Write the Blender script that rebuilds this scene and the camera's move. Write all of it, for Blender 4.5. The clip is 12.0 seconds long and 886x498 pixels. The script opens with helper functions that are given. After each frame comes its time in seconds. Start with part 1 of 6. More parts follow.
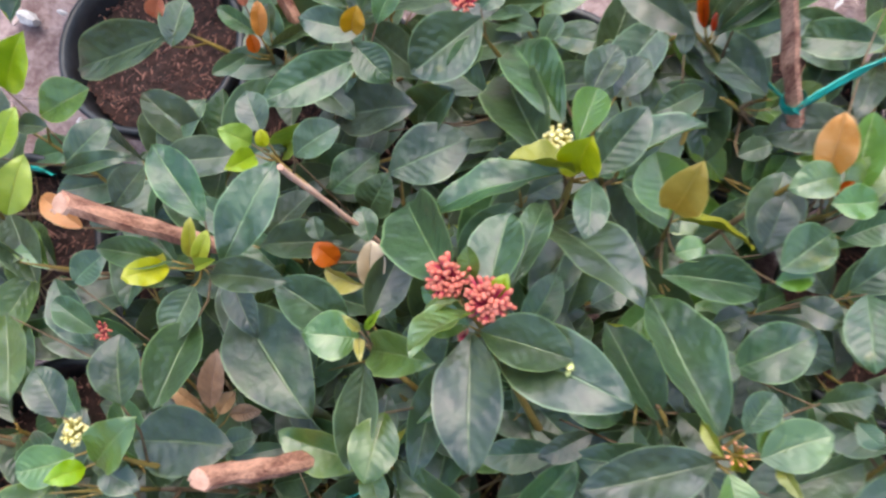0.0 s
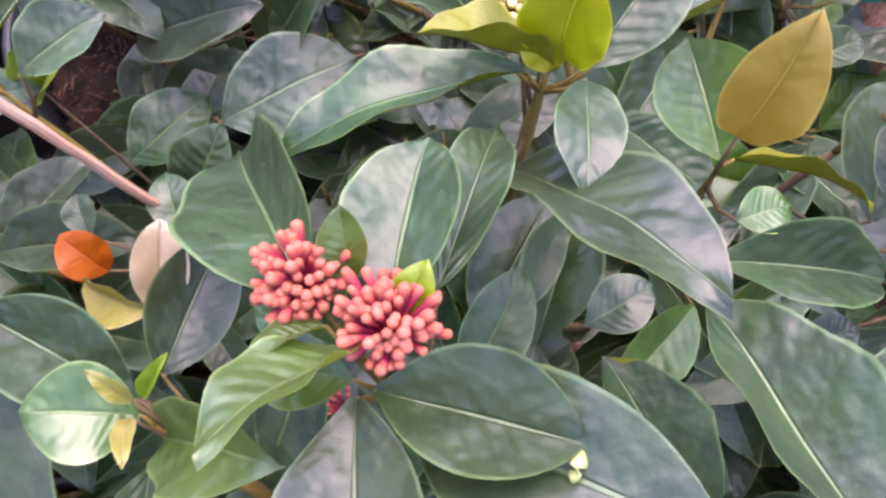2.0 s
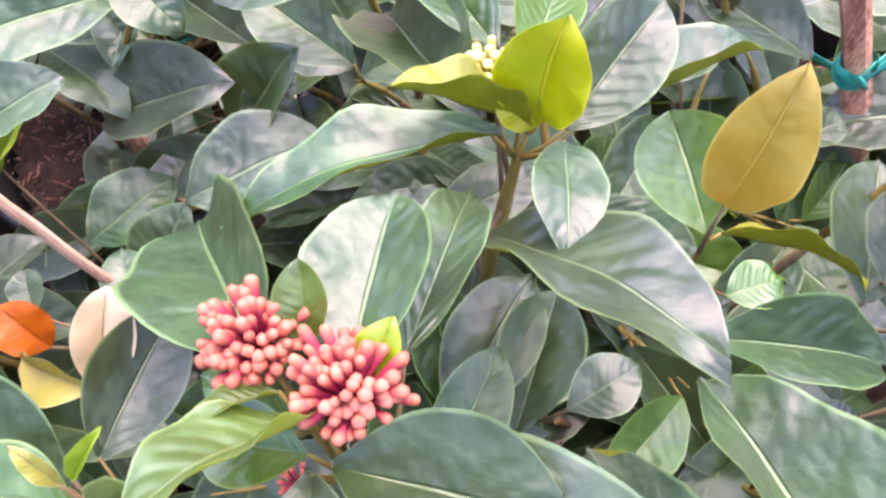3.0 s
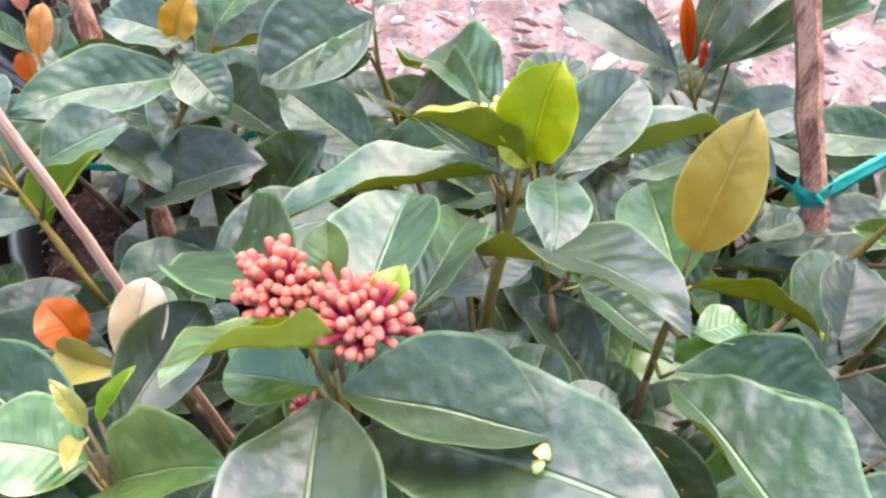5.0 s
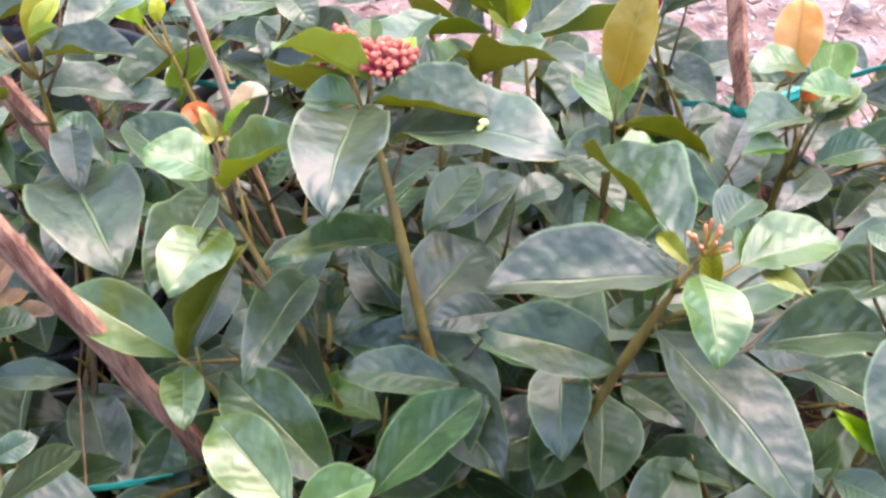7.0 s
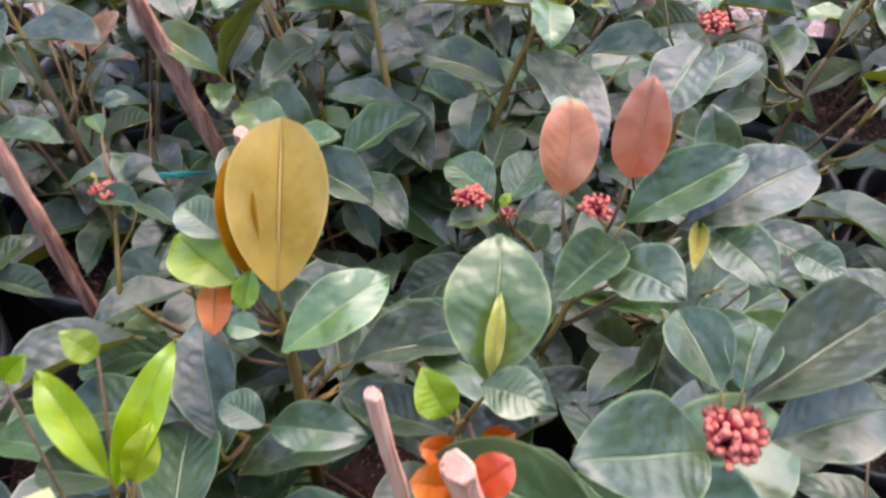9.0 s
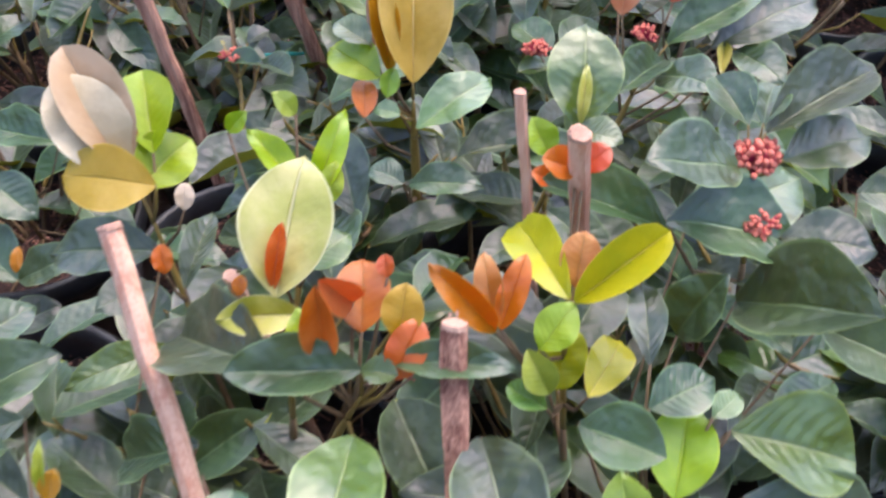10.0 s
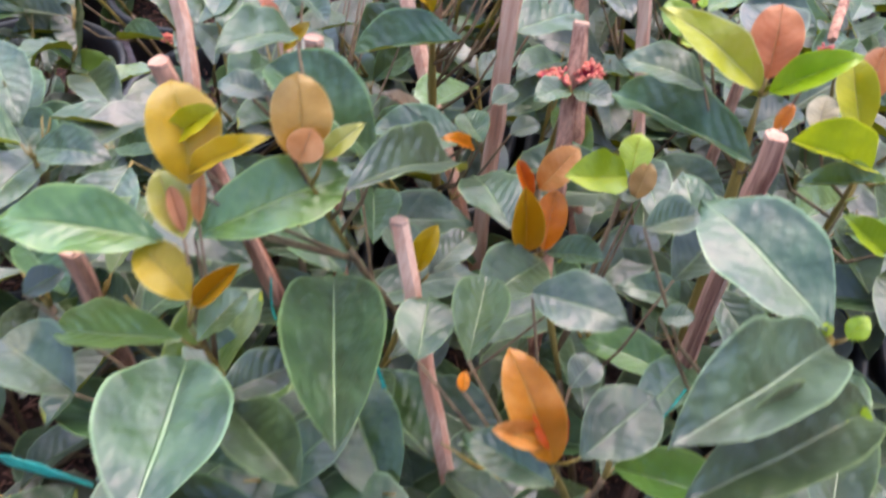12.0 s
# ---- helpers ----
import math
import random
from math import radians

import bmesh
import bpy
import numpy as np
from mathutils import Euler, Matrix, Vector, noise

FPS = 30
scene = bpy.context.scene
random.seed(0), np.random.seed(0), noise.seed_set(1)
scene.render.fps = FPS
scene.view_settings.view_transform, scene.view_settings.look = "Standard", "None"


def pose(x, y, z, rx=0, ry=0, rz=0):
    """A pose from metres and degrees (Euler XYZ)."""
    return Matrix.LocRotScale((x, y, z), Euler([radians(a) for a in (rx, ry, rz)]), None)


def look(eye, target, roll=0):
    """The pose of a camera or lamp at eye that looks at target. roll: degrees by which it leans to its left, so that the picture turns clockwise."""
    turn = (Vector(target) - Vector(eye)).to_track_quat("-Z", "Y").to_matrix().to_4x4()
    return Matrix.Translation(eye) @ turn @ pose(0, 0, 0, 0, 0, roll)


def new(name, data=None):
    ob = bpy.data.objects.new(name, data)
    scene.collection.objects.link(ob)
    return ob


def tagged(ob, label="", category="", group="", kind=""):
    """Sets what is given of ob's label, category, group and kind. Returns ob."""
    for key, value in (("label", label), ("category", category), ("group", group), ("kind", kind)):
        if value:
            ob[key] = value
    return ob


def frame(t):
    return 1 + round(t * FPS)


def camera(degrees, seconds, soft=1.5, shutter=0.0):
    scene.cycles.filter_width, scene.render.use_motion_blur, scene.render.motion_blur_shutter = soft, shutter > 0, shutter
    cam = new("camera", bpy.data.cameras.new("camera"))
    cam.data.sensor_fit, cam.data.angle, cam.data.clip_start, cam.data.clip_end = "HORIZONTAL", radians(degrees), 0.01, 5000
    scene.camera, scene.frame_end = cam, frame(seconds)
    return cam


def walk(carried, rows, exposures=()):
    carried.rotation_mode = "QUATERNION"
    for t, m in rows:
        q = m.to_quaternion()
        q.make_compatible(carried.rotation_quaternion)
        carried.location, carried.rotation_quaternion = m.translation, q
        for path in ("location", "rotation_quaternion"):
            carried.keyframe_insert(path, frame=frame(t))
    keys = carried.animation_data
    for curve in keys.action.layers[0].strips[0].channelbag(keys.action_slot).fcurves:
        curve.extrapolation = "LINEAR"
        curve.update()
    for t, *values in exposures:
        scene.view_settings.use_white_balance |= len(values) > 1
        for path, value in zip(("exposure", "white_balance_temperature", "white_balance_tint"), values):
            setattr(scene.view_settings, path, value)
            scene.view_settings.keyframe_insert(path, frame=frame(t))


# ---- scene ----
cam = camera(53.62, 12.0, 2.6, 0.3)
PATH = [
    (0, (0.0306, -0.0794, 1.0273), (-0.1610, 0.2310, -0.4277), -26.88),
    (0.5, (-0.0132, -0.0582, 0.8836), (-0.1843, 0.2371, -0.5771), -26.10),
    (1, (-0.0060, -0.0602, 0.7915), (-0.1161, 0.2180, -0.6783), -18.46),
    (1.5, (0.0110, -0.0442, 0.7552), (-0.0775, 0.2628, -0.7103), -14.85),
    (2, (0.0158, -0.0375, 0.7243), (-0.0465, 0.3485, -0.7238), -7.71),
    (2.5, (0.0133, -0.0368, 0.7010), (-0.0224, 0.4563, -0.7152), -2.47),
    (3, (0.0183, -0.0482, 0.6972), (-0.0135, 0.5367, -0.6837), -1.52),
    (3.5, (0.0206, -0.0678, 0.6978), (-0.0138, 0.6083, -0.6407), -0.72),
    (5.3, (0.0187, -0.1499, 0.6967), (-0.0272, 0.7959, -0.4666), 2.86),
    (5.5, (0.0162, -0.1639, 0.6929), (-0.0355, 0.8073, -0.4491), 3.07),
    (6, (0.0305, -0.2237, 0.7038), (-0.0591, 0.7801, -0.4072), 3.04),
    (6.5, (0.0601, -0.2886, 0.7167), (-0.0744, 0.7226, -0.3830), 1.72),
    (7, (0.0804, -0.3535, 0.7292), (-0.0920, 0.6662, -0.3573), 0.62),
    (7.5, (0.1113, -0.4154, 0.7382), (-0.0629, 0.5883, -0.3628), 1.29),
    (7.7, (0.1267, -0.4438, 0.7381), (-0.0714, 0.5530, -0.3652), 0.46),
    (9.3, (0.2040, -0.6849, 0.7572), (-0.0335, 0.3454, -0.3069), 2.29),
    (9.5, (0.2017, -0.7240, 0.7530), (-0.0360, 0.2923, -0.3244), 2.56),
    (10, (0.1819, -0.8238, 0.7750), (-0.0351, 0.1859, -0.3128), 1.38),
    (10.5, (0.1657, -0.9407, 0.7902), (0.0079, 0.0811, -0.2966), 2.84),
    (11, (0.1547, -1.0400, 0.8004), (0.0262, -0.0204, -0.2922), 3.38),
    (11.5, (0.1491, -1.1457, 0.7893), (0.0180, -0.1170, -0.2945), 3.55),
    (12, (0.1271, -1.2610, 0.7828), (0.0096, -0.2373, -0.3072), 4.27),
]
EXPOSURES = [(0, 1.58, 6450, 5), (0.5, 1.72, 6450, 16), (1, 2.00, 6500, 22), (1.5, 1.65, 6500, 26), (2, 1.95, 6500, 29), (2.6, 2.46, 6750, 26), (3.6, 2.50, 6650, 18), (5.5, 2.03, 6550, 9), (6, 1.78, 6500, 11), (6.5, 2.20, 6600, 11), (7.7, 2.35, 6850, 20), (9.3, 1.80, 6500, 18), (10, 1.85, 6500, 16), (10.6, 1.72, 6500, 16), (11, 1.64, 6450, 13), (11.5, 2.05, 6500, 16), (12, 1.95, 6500, 14)]
walk(cam, [(t, look(eye, target, roll)) for t, eye, target, roll in PATH], EXPOSURES)
SKY, SUN = 0.19, 0.5

# ---- light ----
world = bpy.data.worlds.new("overcast_sky")
scene.world = world
world.use_nodes = True
wn, wl = world.node_tree.nodes, world.node_tree.links
sky = wn.new("ShaderNodeTexSky")
sky.sky_type, sky.sun_disc = "NISHITA", False
sky.sun_elevation, sky.sun_rotation = radians(68), radians(15)
sky.air_density, sky.dust_density, sky.ozone_density = 1.0, 3.0, 1.0
cloud = wn.new("ShaderNodeHueSaturation")
cloud.inputs["Saturation"].default_value = 1.1
wl.new(sky.outputs[0], cloud.inputs["Color"])
wl.new(cloud.outputs[0], wn["Background"].inputs[0])
wn["Background"].inputs[1].default_value = SKY
sun_data = bpy.data.lights.new("sun", "SUN")
sun_data.energy, sun_data.angle, sun_data.color = SUN, radians(95), (1.0, 0.965, 0.95)
sun = new("sun", sun_data)
sun.matrix_world = look((0.5, 1.6, 5.0), (0, -0.3, 0.3))


# ---- materials ----
def nodes_of(name):
    m = bpy.data.materials.new(name)
    m.use_nodes = True
    return m, m.node_tree.nodes, m.node_tree.links, m.node_tree.nodes["Principled BSDF"]


def math_node(n, l, op, a, b=0.0, clamp=False):
    k = n.new("ShaderNodeMath")
    k.operation, k.use_clamp = op, clamp
    for i, v in enumerate((a, b)):
        if isinstance(v, (int, float)):
            k.inputs[i].default_value = v
        else:
            l.new(v, k.inputs[i])
    return k.outputs[0]


def mix_node(n, l, fac, a, b):
    k = n.new("ShaderNodeMix")
    k.data_type = "RGBA"
    for i, v in ((0, fac), (6, a), (7, b)):
        if isinstance(v, (int, float)):
            k.inputs[i].default_value = v
        elif isinstance(v, tuple):
            k.inputs[i].default_value = (*v, 1)
        else:
            l.new(v, k.inputs[i])
    return k.outputs[2]


def step_node(n, l, v, lo, hi):
    k = n.new("ShaderNodeMapRange")
    k.interpolation_type = "SMOOTHSTEP"
    l.new(v, k.inputs[0])
    k.inputs[1].default_value, k.inputs[2].default_value = lo, hi
    return k.outputs[0]


def noise_node(n, l, vec, scale, detail=3.0, rough=0.5):
    k = n.new("ShaderNodeTexNoise")
    k.inputs["Scale"].default_value, k.inputs["Detail"].default_value, k.inputs["Roughness"].default_value = scale, detail, rough
    if vec is not None:
        l.new(vec, k.inputs["Vector"])
    return k.outputs[0]


def leaf_material(name, dark, light, vein, rough=0.38, coat=0.35, thin=0.0, spot=0.0, spot_colour=(0.3, 0.26, 0.1), quilt=1.0, through_light=None, sheen=(1.0, 1.0, 1.0, 1.0)):
    """A leaf: midrib, side veins with puckered blade between them, pale margin that paints in the edge highlight,
    blotches.
    """
    m, n, l, p = nodes_of(name)
    uv = n.new("ShaderNodeUVMap").outputs[0]
    sep = n.new("ShaderNodeSeparateXYZ")
    l.new(uv, sep.inputs[0])
    u, v = sep.outputs[0], sep.outputs[1]
    side = math_node(n, l, "ABSOLUTE", math_node(n, l, "MULTIPLY_ADD", u, 2.0))
    side.node.inputs[0].links[0].from_node.inputs[2].default_value = -1.0
    info = n.new("ShaderNodeObjectInfo")
    geo = n.new("ShaderNodeNewGeometry")
    shift = n.new("ShaderNodeVectorMath")
    l.new(geo.outputs["Position"], shift.inputs[0])
    broad = noise_node(n, l, shift.outputs[0], 38.0, 4.0, 0.6)
    fine = noise_node(n, l, shift.outputs[0], 420.0, 3.0, 0.6)
    pucker = noise_node(n, l, shift.outputs[0], 62.0, 2.0, 0.45)
    # side veins leave the midrib at about fifty degrees and curve towards the tip
    reach = math_node(n, l, "POWER", side, 1.35)
    line = math_node(n, l, "ADD", math_node(n, l, "MULTIPLY", v, 8.5), math_node(n, l, "MULTIPLY", reach, -1.7))
    line = math_node(n, l, "ADD", line, math_node(n, l, "MULTIPLY", info.outputs["Random"], 3.0))
    line = math_node(n, l, "ADD", line, math_node(n, l, "MULTIPLY", pucker, 0.9))
    # the two halves do not mirror each other
    half = math_node(n, l, "GREATER_THAN", u, 0.5)
    line = math_node(n, l, "ADD", line, math_node(n, l, "MULTIPLY", half, 0.43))
    saw = math_node(n, l, "ABSOLUTE", math_node(n, l, "SUBTRACT", math_node(n, l, "FRACT", line), 0.5))
    groove = step_node(n, l, saw, 0.455, 0.5)
    groove = math_node(n, l, "MULTIPLY", groove, step_node(n, l, side, 0.96, 0.7))
    rib = step_node(n, l, side, 0.062, 0.018)
    margin = step_node(n, l, side, 0.925, 0.972)
    col = mix_node(n, l, step_node(n, l, broad, 0.32, 0.68), dark, light)
    col = mix_node(n, l, math_node(n, l, "MULTIPLY", groove, 0.09), col, vein)
    col = mix_node(n, l, math_node(n, l, "MULTIPLY", rib, 0.55), col, vein)
    # the margin's paler colour stands for the highlight along the leaf's edge
    col = mix_node(n, l, math_node(n, l, "MULTIPLY", margin, 0.65), col, vein)
    if spot:
        patch = step_node(n, l, noise_node(n, l, shift.outputs[0], 24.0, 5.0, 0.62), 0.60, 0.72)
        some = step_node(n, l, math_node(n, l, "FRACT", math_node(n, l, "MULTIPLY", info.outputs["Random"], 7.3)), 0.55, 0.8)
        patch = math_node(n, l, "MULTIPLY", patch, some)
        col = mix_node(n, l, math_node(n, l, "MULTIPLY", patch, spot), col, spot_colour)
    hsv = n.new("ShaderNodeHueSaturation")
    l.new(col, hsv.inputs["Color"])
    l.new(math_node(n, l, "ADD", math_node(n, l, "MULTIPLY", info.outputs["Random"], 0.035), 0.4825), hsv.inputs["Hue"])
    vary = 0.55 if quilt == 1.0 else 0.16
    l.new(math_node(n, l, "ADD", math_node(n, l, "MULTIPLY", info.outputs["Random"], vary), 1.0 - 0.5 * vary), hsv.inputs["Value"])
    dull = math_node(n, l, "FRACT", math_node(n, l, "MULTIPLY", info.outputs["Random"], 13.7))
    l.new(math_node(n, l, "ADD", math_node(n, l, "MULTIPLY", dull, 0.3), 0.94), hsv.inputs["Saturation"])
    l.new(hsv.outputs[0], p.inputs["Base Color"])
    rgh = math_node(n, l, "ADD", math_node(n, l, "MULTIPLY", broad, 0.16), rough - 0.08)
    l.new(rgh, p.inputs["Roughness"])
    p.inputs["Specular IOR Level"].default_value = 0.85
    p.inputs["Specular Tint"].default_value = sheen
    p.inputs["Coat Weight"].default_value, p.inputs["Coat Roughness"].default_value = coat, 0.27
    # the blade swells between the veins and dips along them
    round_top = step_node(n, l, saw, 0.5, 0.05)
    uneven = step_node(n, l, noise_node(n, l, shift.outputs[0], 30.0, 1.0, 0.4), 0.35, 0.65)
    swell = math_node(n, l, "MULTIPLY", round_top, step_node(n, l, side, 1.0, 0.5))
    swell = math_node(n, l, "MULTIPLY", swell, math_node(n, l, "ADD", math_node(n, l, "MULTIPLY", uneven, 0.75), 0.25))
    h = math_node(n, l, "ADD", math_node(n, l, "MULTIPLY", swell, 0.16 * quilt), math_node(n, l, "MULTIPLY", pucker, 1.45 * quilt))
    h = math_node(n, l, "ADD", h, math_node(n, l, "MULTIPLY", fine, 0.10))
    h = math_node(n, l, "SUBTRACT", h, math_node(n, l, "MULTIPLY", rib, 0.35))
    b = n.new("ShaderNodeBump")
    b.inputs["Strength"].default_value, b.inputs["Distance"].default_value = 0.75, 0.0042
    l.new(h, b.inputs["Height"])
    l.new(b.outputs[0], p.inputs["Normal"])
    if thin:
        tr = n.new("ShaderNodeBsdfTranslucent")
        if through_light:
            tr.inputs[0].default_value = (*through_light, 1)
        else:
            l.new(hsv.outputs[0], tr.inputs[0])
        mx = n.new("ShaderNodeMixShader")
        mx.inputs[0].default_value = thin
        l.new(p.outputs[0], mx.inputs[1])
        l.new(tr.outputs[0], mx.inputs[2])
        l.new(mx.outputs[0], n["Material Output"].inputs[0])
    return m


def tint(name, a, b, scale, rough=0.6, bump=0.3, dist=0.002, stretch=None, metal=0.0, detail=5.0):
    """Two-tone noise with fine relief; stretch draws it out along an axis."""
    m, n, l, p = nodes_of(name)
    tc = n.new("ShaderNodeTexCoord")
    vec = tc.outputs["Object"]
    if stretch:
        mp = n.new("ShaderNodeMapping")
        mp.inputs["Scale"].default_value = stretch
        l.new(vec, mp.inputs[0])
        vec = mp.outputs[0]
    f1 = noise_node(n, l, vec, scale, detail, 0.6)
    f2 = noise_node(n, l, vec, scale * 6.3, 4.0, 0.6)
    f = math_node(n, l, "ADD", math_node(n, l, "MULTIPLY", f1, 0.65), math_node(n, l, "MULTIPLY", f2, 0.35))
    col = mix_node(n, l, step_node(n, l, f, 0.36, 0.64), a, b)
    l.new(col, p.inputs["Base Color"])
    p.inputs["Roughness"].default_value, p.inputs["Metallic"].default_value = rough, metal
    k = n.new("ShaderNodeBump")
    k.inputs["Strength"].default_value, k.inputs["Distance"].default_value = bump, dist
    l.new(f, k.inputs["Height"])
    l.new(k.outputs[0], p.inputs["Normal"])
    return m


TOP = {
    "G": leaf_material("leaf_dark_green", (0.018, 0.041, 0.015), (0.044, 0.082, 0.030), (0.19, 0.27, 0.12), 0.46, 0.28, 0.10, 0.5, through_light=(0.62, 0.64, 0.06), sheen=(1.0, 0.87, 0.98, 1.0)),
    "M": leaf_material("leaf_mid_green", (0.046, 0.095, 0.020), (0.092, 0.160, 0.038), (0.28, 0.36, 0.13), 0.37, 0.8, 0.22, 0.15, through_light=(0.62, 0.68, 0.06)),
    "L": leaf_material("leaf_lime", (0.270, 0.390, 0.024), (0.390, 0.490, 0.045), (0.50, 0.58, 0.08), 0.40, 0.3, 0.46, quilt=0.35),
    "Y": leaf_material("leaf_yellow", (0.430, 0.440, 0.026), (0.560, 0.530, 0.050), (0.72, 0.66, 0.14), 0.42, 0.25, 0.46, quilt=0.35),
    "P": leaf_material("leaf_pale_yellow", (0.380, 0.370, 0.060), (0.500, 0.450, 0.150), (0.66, 0.62, 0.36), 0.40, 0.0, 0.35, quilt=0.35),
    "C": leaf_material("leaf_cream", (0.480, 0.360, 0.220), (0.560, 0.440, 0.290), (0.58, 0.48, 0.33), 0.42, 0.1, 0.25, quilt=0.35),
    "H": leaf_material("leaf_ochre", (0.490, 0.310, 0.040), (0.610, 0.410, 0.085), (0.68, 0.50, 0.14), 0.42, 0.25, 0.58, quilt=0.35),
    "O": leaf_material("leaf_orange", (0.540, 0.190, 0.050), (0.680, 0.320, 0.120), (0.70, 0.40, 0.16), 0.42, 0.25, 0.58, quilt=0.35),
    "R": leaf_material("leaf_red", (0.500, 0.110, 0.030), (0.600, 0.190, 0.065), (0.60, 0.22, 0.12), 0.40, 0.0, 0.35, quilt=0.35),
    "A": leaf_material("leaf_apricot", (0.640, 0.300, 0.120), (0.760, 0.440, 0.230), (0.78, 0.50, 0.28), 0.42, 0.2, 0.58, quilt=0.35),
    "V": leaf_material("leaf_olive", (0.210, 0.220, 0.024), (0.300, 0.300, 0.045), (0.40, 0.38, 0.10), 0.44, 0.2, 0.35, quilt=0.5),
    "B": leaf_material("leaf_dead_brown", (0.190, 0.105, 0.042), (0.390, 0.245, 0.120), (0.36, 0.24, 0.15), 0.70),
}
UNDER = {
    # naturally paler undersides, their base colour brightened further for light through the blade
    "G": leaf_material("leaf_underside_olive", (0.210, 0.225, 0.034), (0.290, 0.295, 0.055), (0.36, 0.34, 0.12), 0.60, 0.0, 0.45, quilt=0.5, through_light=(0.75, 0.74, 0.10)),
    "M": leaf_material("leaf_underside_green", (0.310, 0.350, 0.045), (0.390, 0.430, 0.075), (0.38, 0.44, 0.15), 0.55, 0.0, 0.45, quilt=0.5, through_light=(0.75, 0.76, 0.10)),
}
WORDS = {"G": "glossy dark green leaf", "M": "fresh mid-green leaf", "L": "young lime-green leaf", "Y": "young bright yellow leaf",
         "P": "pale yellow young leaf", "C": "cream-coloured young leaf", "H": "ochre-yellow young leaf", "O": "orange young leaf",
         "R": "red unfolding leaf", "V": "young olive-green leaf", "A": "young apricot-coloured leaf", "B": "withered brown leaf"}

bark = tint("stem_bark", (0.10, 0.055, 0.025), (0.20, 0.13, 0.06), 60, 0.7, 0.5, 0.001, (1, 1, 0.25))
green_stem = tint("stem_green", (0.17, 0.11, 0.024), (0.29, 0.19, 0.04), 50, 0.5, 0.3, 0.0008, (1, 1, 0.25))
stake_bark = tint("stake_bark", (0.160, 0.052, 0.032), (0.640, 0.320, 0.205), 34, 0.78, 0.9, 0.002, (3.2, 3.2, 0.10))
stake_pale = tint("stake_peeled", (0.580, 0.250, 0.150), (0.780, 0.480, 0.330), 30, 0.72, 0.7, 0.0015, (3.0, 3.0, 0.2))
stake_cut = tint("stake_cut_wood", (0.34, 0.17, 0.11), (0.50, 0.30, 0.21), 90, 0.8, 0.5, 0.001)
pot_plastic = tint("pot_black_plastic", (0.012, 0.012, 0.014), (0.030, 0.030, 0.034), 25, 0.42, 0.15, 0.001)
soil_mat = tint("potting_soil", (0.012, 0.005, 0.004), (0.062, 0.026, 0.020), 110, 0.95, 1.0, 0.006)
chip_mat = tint("soil_chips", (0.090, 0.030, 0.022), (0.330, 0.160, 0.120), 60, 0.9, 0.5, 0.002)
ground_mat = tint("trodden_earth", (0.140, 0.080, 0.072), (0.340, 0.245, 0.230), 22, 0.95, 1.0, 0.007, None, 0.0, 8.0)
litter_mat = tint("leaf_litter", (0.260, 0.140, 0.110), (0.560, 0.430, 0.380), 40, 0.9, 0.4, 0.002)
stone_mat = tint("pale_stones", (0.420, 0.370, 0.350), (0.720, 0.680, 0.650), 30, 0.9, 0.4, 0.003)
twine_mat = tint("teal_plastic_twine", (0.005, 0.220, 0.170), (0.030, 0.420, 0.340), 70, 0.33, 0.5, 0.0008, (1, 1, 6))


def bud_material(name, tip, mid, base):
    m, n, l, p = nodes_of(name)
    sep = n.new("ShaderNodeSeparateXYZ")
    l.new(n.new("ShaderNodeUVMap").outputs[0], sep.inputs[0])
    geo = n.new("ShaderNodeNewGeometry")
    c = mix_node(n, l, step_node(n, l, sep.outputs[1], 0.35, 0.78), base, mid)
    c = mix_node(n, l, step_node(n, l, sep.outputs[1], 0.72, 1.0), c, tip)
    hsv = n.new("ShaderNodeHueSaturation")
    l.new(c, hsv.inputs["Color"])
    l.new(math_node(n, l, "ADD", math_node(n, l, "MULTIPLY", geo.outputs["Random Per Island"], 0.5), 0.75), hsv.inputs["Value"])
    l.new(hsv.outputs[0], p.inputs["Base Color"])
    p.inputs["Roughness"].default_value = 0.6
    p.inputs["Specular IOR Level"].default_value = 0.25
    return m


BUDS = {"red": bud_material("buds_coral", (0.53, 0.155, 0.108), (0.50, 0.135, 0.080), (0.40, 0.035, 0.085)),
        "sparse": bud_material("buds_opening", (0.70, 0.270, 0.150), (0.62, 0.220, 0.110), (0.40, 0.200, 0.050)),
        "yellow": bud_material("buds_pale_yellow", (0.66, 0.58, 0.280), (0.58, 0.49, 0.170), (0.34, 0.29, 0.060))}


# ---- builders ----
def mesh_from(name, verts, faces, mats, face_mats=None, uvs=None, smooth=True):
    me = bpy.data.meshes.new(name)
    me.from_pydata([tuple(v) for v in verts], [], faces)
    for m in mats:
        me.materials.append(m)
    if face_mats is not None:
        me.polygons.foreach_set("material_index", face_mats)
    if uvs is not None:
        layer = me.uv_layers.new(name="uv")
        flat = [c for poly in faces for i in poly for c in uvs[i]]
        layer.data.foreach_set("uv", flat)
    me.polygons.foreach_set("use_smooth", [smooth] * len(me.polygons))
    me.update()
    return me


def part(name, me, parent, m=None, label=""):
    ob = new(name, me)
    ob.parent = parent
    if m is not None:
        ob.matrix_basis = m
    return tagged(ob, label)


